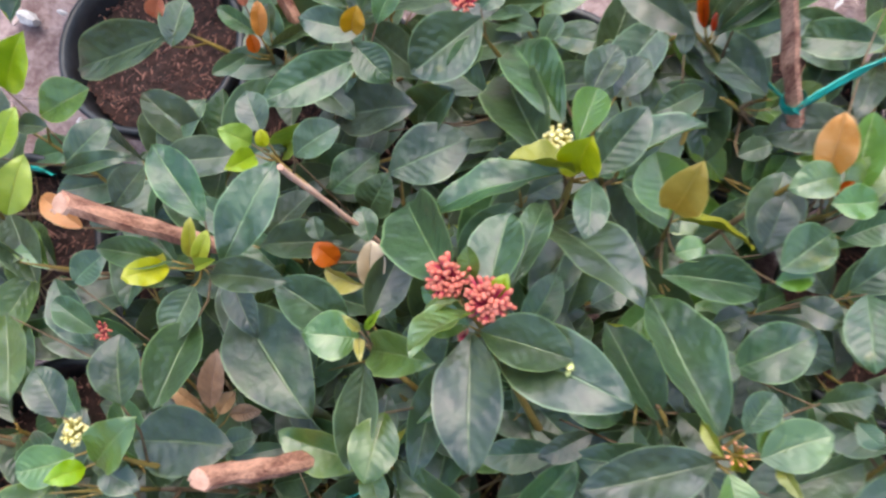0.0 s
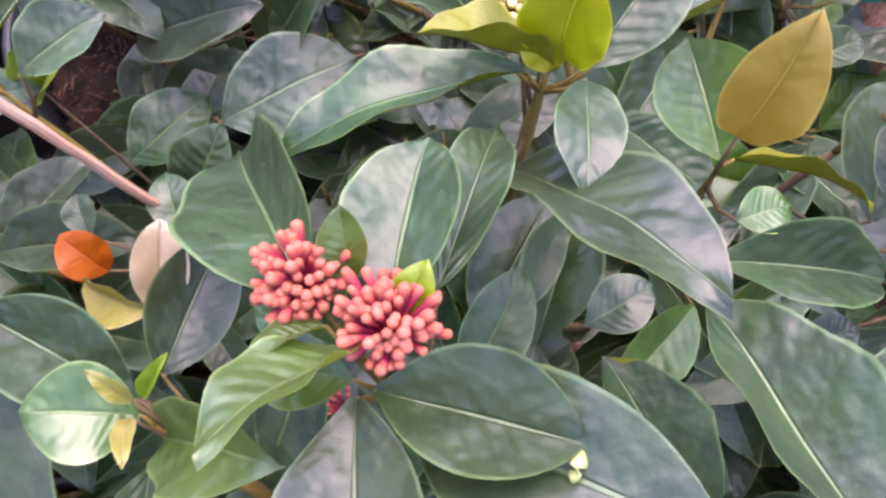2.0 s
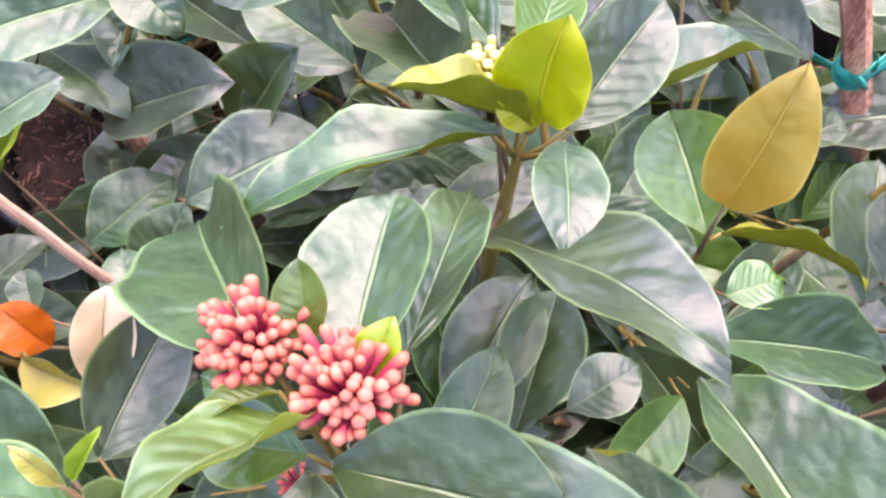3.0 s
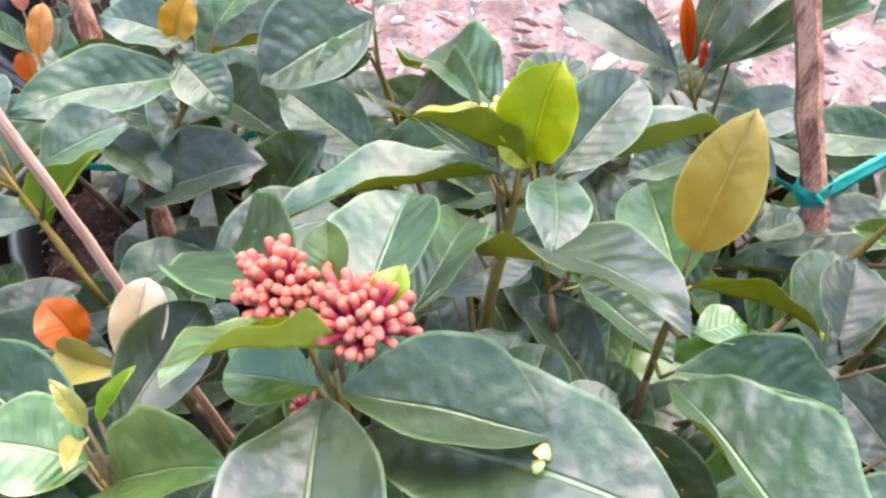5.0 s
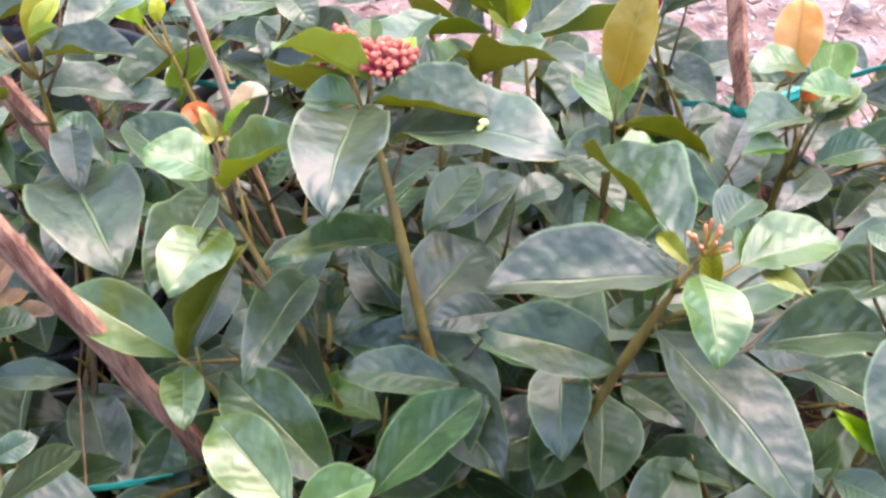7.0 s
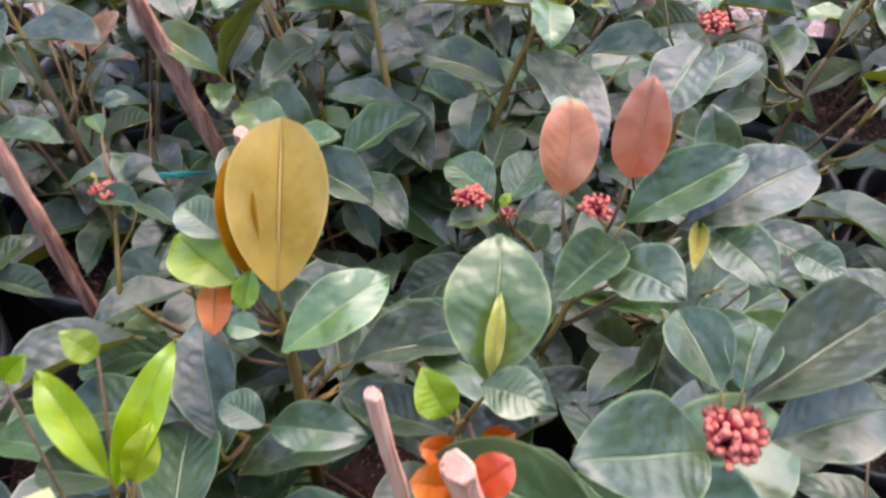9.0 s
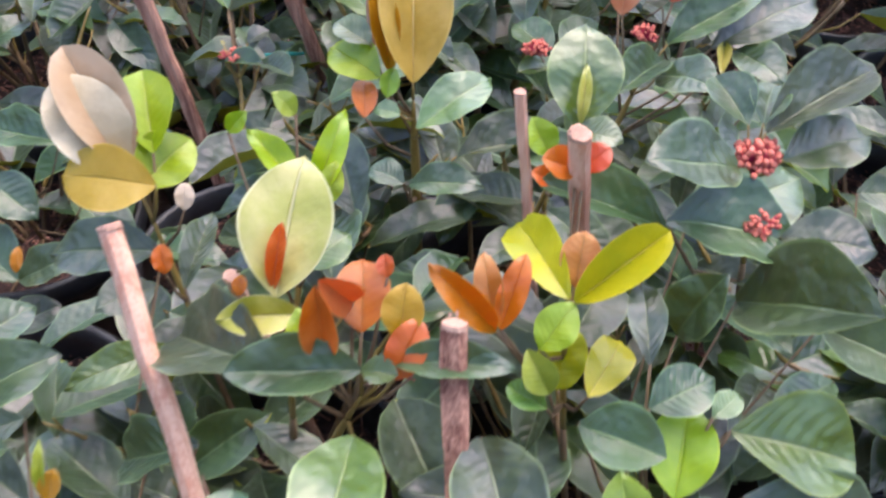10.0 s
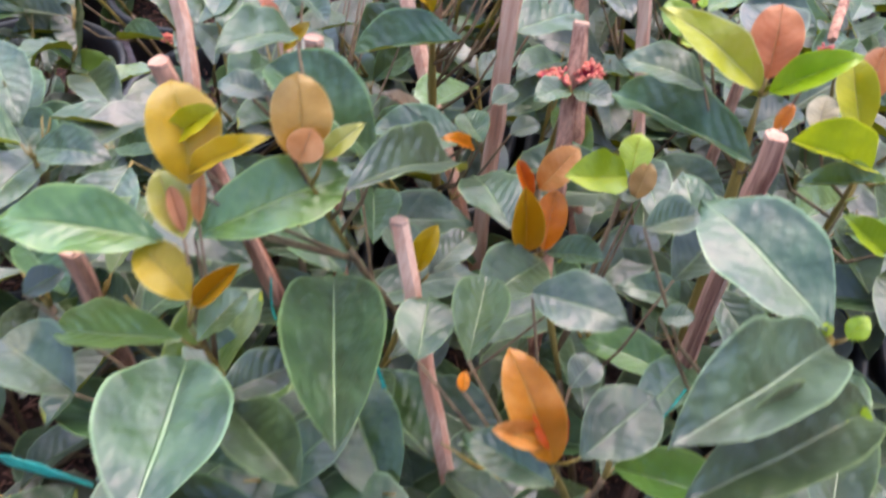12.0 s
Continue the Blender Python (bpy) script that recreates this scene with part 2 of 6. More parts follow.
class Bag:
    """Vertices and faces gathered into one mesh."""

    def __init__(self):
        self.v, self.f, self.uv, self.fm = [], [], [], []

    def tube(self, pts, radii, sides=6, flat=1.0, slot=0, caps=True, ridge=0.0):
        pts = [Vector(p) for p in pts]
        first, count = len(self.v), len(pts)
        ref = Vector((0.3, 0.9, 0.2))
        for i, p in enumerate(pts):
            d = (pts[min(i + 1, count - 1)] - pts[max(i - 1, 0)]).normalized()
            a = d.cross(ref)
            a = a.normalized() if a.length > 1e-4 else d.orthogonal().normalized()
            b = d.cross(a)
            for k in range(sides):
                th = 2 * math.pi * k / sides
                r = radii[i] * (1 + ridge * math.sin(k * 2.4 + i * 0.04) + ridge * 0.5 * math.cos(k * 5.1))
                self.v.append(p + a * math.cos(th) * r + b * math.sin(th) * r * flat)
                self.uv.append((k / sides, i / max(1, count - 1)))
        for i in range(count - 1):
            for k in range(sides):
                a0, a1 = first + i * sides + k, first + i * sides + (k + 1) % sides
                self.f.append((a0, a1, a1 + sides, a0 + sides))
                self.fm.append(slot)
        if caps:
            self.f.append(tuple(first + k for k in reversed(range(sides))))
            self.f.append(tuple(first + (count - 1) * sides + k for k in range(sides)))
            self.fm += [slot, slot]
        return self

    def mesh(self, name, mats, smooth=True):
        return mesh_from(name, self.v, self.f, mats, self.fm, self.uv, smooth)


SHAPES = {}


def leaf_mesh(kind, shape, fine=True):
    """A blade one long and one wide, widest past its middle, arched along and folded along the midrib; two faces, upper and under."""
    if (kind, shape, fine) in SHAPES:
        return SHAPES[kind, shape, fine]
    rng = random.Random(shape * 7 + 3)
    bow = (0.03, 0.06, 0.02, 0.08, 0.045, 0.065)[shape]
    fold = (0.20, 0.14, 0.30, 0.17, 0.25, 0.12)[shape]
    wave = (0.016, 0.024, 0.012, 0.022, 0.028, 0.018)[shape]
    bend = rng.uniform(-0.04, 0.04)
    rows, across = (17, (0, 0.05, 0.3, 0.66, 1)) if fine else (9, (0, 0.06, 0.55, 1))
    half = len(across) - 1
    v, uv, f, fm = [], [], [], []
    top, low = {}, {}
    for i in range(rows):
        s = i / (rows - 1)
        foot, point = (0.80, 0.88) if kind in "LPV" else (0.64, 0.52) if kind == "Y" else (0.74, 0.66) if kind == "H" else (0.68, 0.60) if kind in "CORA" else (0.80 + 0.06 * (shape % 3), 0.78 + 0.07 * (shape % 2))
        peak = foot / (foot + point)
        hw = 0.5 * (s / peak) ** foot * ((1 - s) / (1 - peak)) ** point
        hw = max(hw, 0.035 * (1 - s) + 0.004)
        for j in range(-half, half + 1):
            u = math.copysign(across[abs(j)], j)
            x = u * hw + bend * math.sin(math.pi * s)
            z = bow * 4 * s * (1 - s) + fold * abs(u) ** 1.12 * hw * 1.7 - bow * 0.9 * s ** 3 * abs(u)
            z += 0.012 * math.sin(s * 9 + u * 2.2 + shape * 1.7) * math.sin(math.pi * s)
            z += wave * math.sin(s * 17 + (1.3 if u > 0 else 0) + shape) * abs(u) ** 2
            top[i, j] = len(v)
            v.append((x, s, z))
            uv.append((0.5 + u * 0.5, s))
    for i in range(rows):
        for j in range(-half, half + 1):
            edge = i in (0, rows - 1) or abs(j) == half
            low[i, j] = len(v)
            x, y, z = v[top[i, j]]
            v.append((x, y, z - (0.002 if edge else 0.009) - (0.007 if j == 0 else 0)))
            uv.append(uv[top[i, j]])
    for i in range(rows - 1):
        for j in range(-half, half):
            f.append((top[i, j], top[i, j + 1], top[i + 1, j + 1], top[i + 1, j]))
            fm.append(0)
            q = (low[i, j], low[i + 1, j], low[i + 1, j + 1], low[i, j + 1])
            f.append(q)
            fm.append(1)
    under = UNDER["G"] if kind == "G" else UNDER["M"] if kind == "M" else TOP[kind]
    SHAPES[kind, shape, fine] = mesh_from("leaf", v, f, (TOP[kind], under), fm, uv)
    return SHAPES[kind, shape, fine]


def leaf(stem, kind, base, tip, normal, width, fine=True):
    """One leaf from its base to its tip, its upper side towards normal."""
    b, t, n = Vector(base), Vector(tip), Vector(normal)
    y = t - b
    length = y.length
    y.normalize()
    n = (n - y * n.dot(y)).normalized()
    x = y.cross(n)
    m = Matrix.Identity(4)
    for i in range(3):
        m[i][0], m[i][1], m[i][2], m[i][3] = x[i] * width, y[i] * length, n[i] * length, b[i]
    shape = int(abs(b.x * 7919 + b.y * 104729 + t.z * 1299709 + t.x * 3571) * 10) % 6
    return part("leaf", leaf_mesh(kind, shape, fine), stem, m, "" if kind == "G" else WORDS[kind])


def bud_head(stem, centre, size, colour):
    """A loose dome of unopened flower buds: slender rods with blunt tips, leaning every way."""
    c, bag = Vector(centre), Bag()
    rng = random.Random(int(abs(centre[0] * 1e4)) + 11)
    r = size * 0.5
    foot = c - Vector((0, 0, r * 0.8))
    sparse = colour == "sparse"
    count = 10 if sparse else 40 if colour == "yellow" else int(84 * min(1.0, (size / 0.026)) ** 2)
    # the buds stand in several small sprays that lean apart
    sprays = [(rng.uniform(0, 6.28) if k else 0.0, rng.uniform(0.35, 0.8) if k else 0.0) for k in range(6)]
    lean = Vector((rng.uniform(-0.2, 0.2), rng.uniform(-0.2, 0.2), 0))
    for i in range(count):
        h = 1 - (i + 0.5) / count * (0.75 if sparse else 1.0)
        a = i * 2.39996 + rng.uniform(-0.45, 0.45)
        w = math.sqrt(max(0, 1 - h * h))
        d = Vector((w * math.cos(a), w * math.sin(a), h * (1.3 if sparse else 0.72)))
        sa, sw = sprays[i % 6]
        d = (d * 0.88 + Vector((math.cos(sa) * sw, math.sin(sa) * sw, 0)) * 0.2 + lean * 0.6)
        tip = foot + d * r * rng.uniform(0.82, 1.24) + Vector((0, 0, r * 0.4))
        tip += Vector((rng.gauss(0, 1), rng.gauss(0, 1), rng.gauss(0, 1))) * r * 0.07
        start = foot + Vector((d.x, d.y, 0.1)) * r * 0.22
        mid = start.lerp(tip, 0.35) + Vector((0, 0, r * 0.06))
        k = min(0.0019, size * (0.045 if sparse else 0.085 if colour == "yellow" else 0.070)) * rng.uniform(0.75, 1.15)
        p = [start, mid, mid.lerp(tip, 0.4), mid.lerp(tip, 0.62), mid.lerp(tip, 0.84), mid.lerp(tip, 0.95), tip]
        bag.tube(p, [k * 0.45, k * 0.5, k * 0.7, k * 0.95, k * 1.02, k * 0.85, k * 0.4], 6)
    return part("flower_head", bag.mesh("flower_head", (BUDS[colour],)), stem, None,
                "cluster of coral-red unopened flower buds" if colour != "yellow" else "cluster of pale yellow flower buds")


POTS = {}


def pot_meshes():
    prof = [(0.068, 0.0), (0.072, 0.004), (0.094, 0.180), (0.101, 0.182), (0.103, 0.186), (0.103, 0.204), (0.100, 0.207), (0.095, 0.205), (0.093, 0.185), (0.090, 0.150)]
    n = 40
    v = [(r * math.cos(2 * math.pi * k / n), r * math.sin(2 * math.pi * k / n), z) for r, z in prof for k in range(n)]
    f = [(i * n + k, i * n + (k + 1) % n, (i + 1) * n + (k + 1) % n, (i + 1) * n + k) for i in range(len(prof) - 1) for k in range(n)]
    f.append(tuple(reversed(range(n))))
    pot = mesh_from("pot", v, f, (pot_plastic,))
    bm = bmesh.new()
    bmesh.ops.create_grid(bm, x_segments=44, y_segments=44, size=0.09)
    bmesh.ops.delete(bm, geom=[q for q in bm.verts if q.co.length > 0.0905], context="VERTS")
    for q in bm.verts:
        q.co.z = 0.170 + 0.008 * noise.noise(q.co * 40) + 0.004 * noise.noise(q.co * 160)
    soil = bpy.data.meshes.new("soil")
    bm.to_mesh(soil)
    soil.materials.append(soil_mat)
    soil.polygons.foreach_set("use_smooth", [True] * len(soil.polygons))
    rng, bag = random.Random(5), Bag()
    for i in range(620):
        a, r = rng.uniform(0, 6.28), 0.088 * math.sqrt(rng.random())
        p = Vector((r * math.cos(a), r * math.sin(a), 0.176 + rng.uniform(0, 0.005)))
        d = Vector((rng.uniform(-1, 1), rng.uniform(-1, 1), rng.uniform(-0.3, 0.5))).normalized() * 0.0018 * (1 + 7 * rng.random() ** 4)
        k = rng.uniform(0.4, 1.5)
        bag.tube([p - d * 0.5, p + d * 0.1 + Vector((0, 0, 0.0006)), p + d * 0.5], [0.0007 * k, 0.0011 * k, 0.0006 * k], 5, 0.6)
    return pot, soil, bag.mesh("soil_chips", (chip_mat,))


POT_MESH, SOIL_MESH, CHIP_MESH = pot_meshes()


def potted_shrub(x, y, turn, label):
    """The pot with its soil; branches and leaves come after."""
    e = new("potted_shrub")
    e.matrix_basis = pose(x, y, 0, 0, 0, turn)
    e.empty_display_size = 0.05
    tagged(e, label, "potted plant", "rows of potted shrubs")
    part("pot", POT_MESH, e, None, "black plastic nursery pot")
    s = part("soil", SOIL_MESH, e, None, "dark brown potting soil")
    tagged(part("bark_mulch", CHIP_MESH, s, None, "bark chips on the soil"), kind="stuff")
    e["xy"] = (x, y)
    return e


TRUNKS = {}


def branch(shrub, apex, bases=(), base=None, stout=1.0):
    """A woody stem from the soil, or forking off an older stem, to apex, with a twig to every leaf base that stands off it."""
    px, py = shrub["xy"]
    a = Vector(apex)
    rng = random.Random(int(abs(a.x * 9973 + a.y * 7919) * 1000))
    trunks = TRUNKS.setdefault(shrub.name, [])
    foot = Vector((px + (a.x - px) * 0.12 + rng.uniform(-0.012, 0.012), py + (a.y - py) * 0.12 + rng.uniform(-0.012, 0.012), 0.165))
    forked = False
    if base is not None:
        foot = Vector((base[0], base[1], 0.165))
    elif len(trunks) > 1:
        lower = [p for q in trunks for p in q[:-2] if p.z < a.z - 0.025]
        if lower:
            best = min(lower, key=lambda p: (p - a).length + 2.0 * math.hypot(p.x - a.x, p.y - a.y))
            side = math.hypot(best.x - a.x, best.y - a.y)
            if side < 0.06 and a.z - best.z > side * 0.7:
                foot, forked = best, True
    bend = foot.lerp(a, 0.55) + Vector((rng.uniform(-0.012, 0.012), rng.uniform(-0.012, 0.012), -0.012 if forked else 0.02))
    n = 12
    pts = [(1 - t) ** 2 * foot + 2 * t * (1 - t) * bend + t * t * a for t in (i / n for i in range(n + 1))]
    if not forked or stout > 0.7:
        trunks.append(pts)
    bag = Bag()
    radii = [(min(stout, 0.6) if forked else stout) * (0.0036 - 0.0016 * i / n) + (0.0005 if i % 3 == 0 else 0) for i in range(n + 1)]
    radii[-1], radii[-2] = radii[-1] * 0.3, radii[-2] * 0.7
    low = 8 if base is None else 4
    bag.tube(pts[:low], radii[:low], 8, 1.0, 0)
    bag.tube(pts[low - 1:], radii[low - 1:], 8, 1.0, 1)
    for b in bases:
        b = Vector(b)
        gap = min((p - b).length for p in pts[2:])
        near = min(pts[1:], key=lambda p: abs(p.z - (b.z - gap * 1.5)) + 0.2 * (p - b).length)
        if gap > 0.004:
            mid = near.lerp(b, 0.6) - Vector((0, 0, (near - b).length * 0.14))
            far = gap > 0.022
            thick = 0.0010 if far else 0.0009
            bag.tube([near, mid, b], [thick * 1.3, thick, thick * 0.7], 6, 1.0, 0 if far else 1)
    ob = part("branch", bag.mesh("branch", (bark, green_stem)), shrub, None, "brown stem with greenish upper shoots")
    ob.matrix_parent_inverse = shrub.matrix_basis.inverted()
    return ob


class Sprig:
    """A branch that is given its leaves and flower heads one by one, and built by done()."""

    def __init__(self, place, row, x, y, z, base=None, stout=0.72):
        self.base, self.stout = base, stout
        self.shrub, self.apex, self.leaves, self.heads = SHRUBS[place, row], (x, y, z), [], []

    def leaf(self, kind, base, tip, normal, width):
        self.leaves.append((kind, base, tip, normal, width))

    def head(self, colour, centre, size):
        self.heads.append((centre, size, colour))

    def done(self):
        b = branch(self.shrub, self.apex, [q[1] for q in self.leaves] + [(c[0], c[1], c[2] - s * 0.3) for c, s, _ in self.heads], self.base, self.stout)
        for q in self.leaves:
            leaf(b, *q)
        for h in self.heads:
            bud_head(b, *h)


def stake(top, low, width, peeled, label):
    """A split stick pushed into the ground between the pots, with a torn upper end."""
    t, q = Vector(top), Vector(low)
    d = (q - t).normalized()
    end = t + d * ((t.z - 0.14) / -d.z) if d.z < -0.55 else q + d * 0.02
    rng = random.Random(int(abs(top[0] * 7001 + top[1] * 911) * 100))
    n, bag = max(5, min(22, int((end - t).length / (width * 0.9)))), Bag()
    pts = [t.lerp(end, i / (n - 1)) + Vector((rng.gauss(0, 1), rng.gauss(0, 1), 0)) * width * 0.035 for i in range(n)]
    radii = [width * 0.5 * (1 + rng.uniform(-0.06, 0.06)) for _ in range(n)]
    bag.tube(pts, radii, 9, 0.82, 0, True, 0.10)
    ob = new("stake", bag.mesh("stake", (stake_pale if peeled else stake_bark,), False))
    tagged(ob, label, "stake", "wooden stakes among the pots")
    cut = Bag()
    cut.tube([t - d * width * 0.03, t + d * width * 0.16], [width * 0.49, width * 0.53], 9, 0.82, 0, True, 0.10)
    for k in range(2):
        a = rng.uniform(0, 6.28)
        o = Vector((math.cos(a), math.sin(a), 0)) * width * 0.38
        cut.tube([t + o, t + o - d * width * rng.uniform(0.06, 0.2)], [width * 0.08, width * 0.02], 5)
    part("cut_end", cut.mesh("cut_end", (stake_cut,), False), ob, None, "pale splintered end of the stick")
    for k in range(4):
        i = rng.randrange(0, n - 3)
        a = rng.uniform(0, 6.28)
        o = Vector((math.cos(a), math.sin(a), 0)) * width * 0.47
        strip = Bag()
        strip.tube([pts[i] + o, pts[i + 1] + o * 1.08, pts[i + 3] + o * 1.02], [width * 0.05, width * 0.10, width * 0.03], 5, 0.5)
        part("bark_strip", strip.mesh("bark_strip", (stake_cut if k % 2 else stake_bark,), False), ob)
    return ob


def twine(points, width, label):
    """A flat plastic ribbon, crumpled along its length, drawn through points."""
    pts, rng = [Vector(p) for p in points], random.Random(int(abs(points[0][0]) * 9000) + 3)
    fine = []
    for i in range(len(pts) - 1):
        p0, p1, p2, p3 = pts[max(0, i - 1)], pts[i], pts[i + 1], pts[min(len(pts) - 1, i + 2)]
        for k in range(10):
            t = k / 10
            fine.append(0.5 * ((2 * p1) + (p2 - p0) * t + (2 * p0 - 5 * p1 + 4 * p2 - p3) * t * t + (3 * p1 - p0 - 3 * p2 + p3) * t ** 3))
    fine.append(pts[-1])
    bag = Bag()
    for fold, drop in ((1.0, 0.0), (0.5, 0.0006)):
        first = len(bag.v)
        for i, p in enumerate(fine):
            d = (fine[min(i + 1, len(fine) - 1)] - fine[max(i - 1, 0)]).normalized()
            out = d.cross(Vector((0, 0, 1))).normalized()
            lean = 0.5 * math.sin(i * 0.23 + fold * 3)
            up = (Vector((0, 0, 1)) * math.cos(lean) + out * math.sin(lean)).normalized()
            w = width * 0.5 * fold * (1 + 0.12 * math.sin(i * 0.7) + rng.uniform(-0.08, 0.08))
            for k, (a, b) in enumerate(((-1, 0), (-0.45, 0.35), (0.05, -0.15), (0.5, 0.3), (1, 0), (0.5, -0.4), (0.0, -0.5), (-0.5, -0.35))):
                bag.v.append(p + up * w * a + out * (w * 0.22 * b - drop) + up * rng.uniform(-0.03, 0.03) * w)
                bag.uv.append((k / 8, i / len(fine)))
        for i in range(len(fine) - 1):
            for k in range(8):
                a0, a1 = first + i * 8 + k, first + i * 8 + (k + 1) % 8
                bag.f.append((a0, a1, a1 + 8, a0 + 8))
                bag.fm.append(0)
    ob = new("twine", bag.mesh("twine", (twine_mat,)))
    return tagged(ob, label, "twine", "lengths of teal twine")


def knot(centre, radius, label):
    """The flat twine wound twice round a stake, drawn tight, with its folded tuck."""
    c, bag = Vector(centre), Bag()
    n, rings = 24, ((0.0, -0.0062), (0.0007, -0.0035), (0.0002, -0.0006), (0.0011, 0.0016), (0.0004, 0.0046), (0.0, 0.0062))
    r0 = radius * 0.74
    first = 0
    for j, (swell, z) in enumerate(rings):
        for i in range(n):
            th = 2 * math.pi * i / n
            r = r0 + swell + 0.0004 * math.sin(i * 1.7 + j * 2.1)
            bag.v.append(c + Vector((math.cos(th) * r, math.sin(th) * r, z + 0.0016 * math.sin(th * 1 + j * 0.4))))
            bag.uv.append((i / n, j / 5))
    for j in range(len(rings) - 1):
        for i in range(n):
            a0, a1 = first + j * n + i, first + j * n + (i + 1) % n
            bag.f.append((a0, a1, a1 + n, a0 + n))
            bag.fm.append(0)
    p = c + Vector((0.2 * radius, -r0 * 1.02, 0))
    bag.tube([p + Vector((-0.004, 0, 0.005)), p + Vector((0.0, -0.001, 0)), p + Vector((0.004, 0, -0.005))], [0.0016, 0.0024, 0.0014], 7, 0.5, 0, True, 0.15)
    ob = new("twine_knot", bag.mesh("twine_knot", (twine_mat,)))
    return tagged(ob, label, "twine", "lengths of teal twine")


# ---- ground ----
def build_ground():
    n, size = 120, 3.2
    axis = [size * (2 * i / n - 1) for i in range(n + 1)]
    axis = [-60.0, -15.0, -6.0] + axis + [6.0, 15.0, 60.0]
    m = len(axis)
    v = []
    for y in axis:
        for x in axis:
            p = Vector((x, y, 0))
            v.append((x, y, 0.012 * noise.noise(p * 3.1) + 0.005 * noise.noise(p * 11) - 0.014))
    f = [(j * m + i, j * m + i + 1, (j + 1) * m + i + 1, (j + 1) * m + i) for j in range(m - 1) for i in range(m - 1)]
    ob = new("ground", mesh_from("ground", v, f, (ground_mat,)))
    return tagged(ob, "bare reddish-brown trodden earth strewn with litter", "ground", "", "structure")


def build_litter():
    rng = random.Random(21)
    flakes, stones = Bag(), Bag()
    for i in range(5200):
        x, y = rng.uniform(-1.6, 1.6), rng.uniform(-0.2, 2.8)
        z = 0.004
        s = rng.uniform(0.005, 0.020) if i % 9 else rng.uniform(0.02, 0.045)
        a = rng.uniform(0, 6.28)
        d = Vector((math.cos(a), math.sin(a), rng.uniform(-0.15, 0.25))) * s
        c = Vector((x, y, z))
        if i % 3:
            flakes.tube([c - d, c - d * 0.2, c + d * 0.4, c + d], [s * 0.08, s * rng.uniform(0.3, 0.6), s * 0.4, s * 0.05], 5, 0.16)
        else:
            stones.tube([c - d * 0.5, c, c + d * 0.5], [s * 0.2, s * rng.uniform(0.35, 0.5), s * 0.2], 6, 0.7)
    for i in range(3600):
        c = Vector((rng.uniform(-0.5, 0.9), rng.uniform(0.28, 1.5), 0.003))
        s, a = rng.uniform(0.003, 0.011), rng.uniform(0, 6.28)
        d = Vector((math.cos(a), math.sin(a), rng.uniform(-0.2, 0.3))) * s
        (stones if i % 5 == 0 else flakes).tube([c - d, c, c + d], [s * 0.1, s * rng.uniform(0.3, 0.55), s * 0.08], 5, 0.3)
    a = new("leaf_litter", flakes.mesh("leaf_litter", (litter_mat,)))
    tagged(a, "dry brown leaf litter scattered over the earth", "litter", "", "stuff")
    b = new("pebbles", stones.mesh("pebbles", (stone_mat,), False))
    tagged(b, "pale pebbles and grit on the bare earth", "pebbles", "", "stuff")


build_ground()
build_litter()


def added_wall(name, a, b):
    """A plain wall added out of view, far round the rows, to darken the low sky that the leaves reflect."""
    a, b = Vector(a), Vector(b)
    along = (b - a).normalized()
    out = along.cross(Vector((0, 0, 1))) * 0.1
    n, v = 24, []
    for i in range(n + 1):
        p = a.lerp(b, i / n)
        top = 2.2 + 0.05 * noise.noise(p * 0.9)
        for q, z in ((p - out, -0.1), (p - out, top), (p + out, top), (p + out, -0.1)):
            v.append((q.x, q.y, z))
    f = [(i * 4 + k, i * 4 + k + 1, i * 4 + k + 5, i * 4 + k + 4) for i in range(n) for k in range(3)] + [(3, 2, 1, 0), (n * 4, n * 4 + 1, n * 4 + 2, n * 4 + 3)]
    tagged(new(name, mesh_from(name, v, f, (wall_mat,), smooth=False)), "plain dark grey-green wall, added out of view to shape the leaves' reflections", "wall", "", "structure")


# dark walls added out of view: they block low sky in the leaf sheen
wall_mat = tint("added_wall_dark", (0.050, 0.055, 0.040), (0.140, 0.140, 0.110), 3, 0.9, 0.4, 0.01)
added_wall("wall_north", (-7, 7, 0), (7, 7, 0))
added_wall("wall_south", (7, -8, 0), (-7, -8, 0))
added_wall("wall_east", (7, 6.89, 0), (7, -7.89, 0))
added_wall("wall_west", (-7, -7.89, 0), (-7, 6.89, 0))

# ---- the pots ----
SHRUBS = {}
for row in range(-1, 8):
    for place in range(-1, 6):
        x, y = round(-0.42 + 0.215 * place + (0.108 if row % 2 else 0), 3), round(0.27 - 0.205 * row, 3)
        if -0.62 <= x <= 0.72 and not (row == 0 and not 0 <= place <= 5) and not (row == -1 and place in (1, 2, 3)):
            if (place, row) == (0, 0):
                x, y = -0.412, 0.312
            SHRUBS[place, row] = potted_shrub(x, y - (0.015 if row == 0 else 0), (place * 47 + row * 71) % 360, "leafy evergreen shrub in a black nursery pot")


# ---- the shrubs' branches, leaf by leaf ----
s = Sprig(0, 1, -0.219, 0.019, 0.444)
s.leaf("G", (-0.213, 0.050, 0.457), (-0.258, 0.102, 0.466), (0.13, -0.04, 0.99), 0.032)
s.leaf("G", (-0.198, 0.023, 0.451), (-0.168, 0.096, 0.461), (0.12, -0.20, 0.97), 0.038)
s.leaf("G", (-0.234, 0.021, 0.454), (-0.278, 0.022, 0.478), (0.45, -0.09, 0.89), 0.022)
s.leaf("G", (-0.207, 0.014, 0.450), (-0.149, 0.012, 0.457), (-0.13, -0.06, 0.99), 0.025)
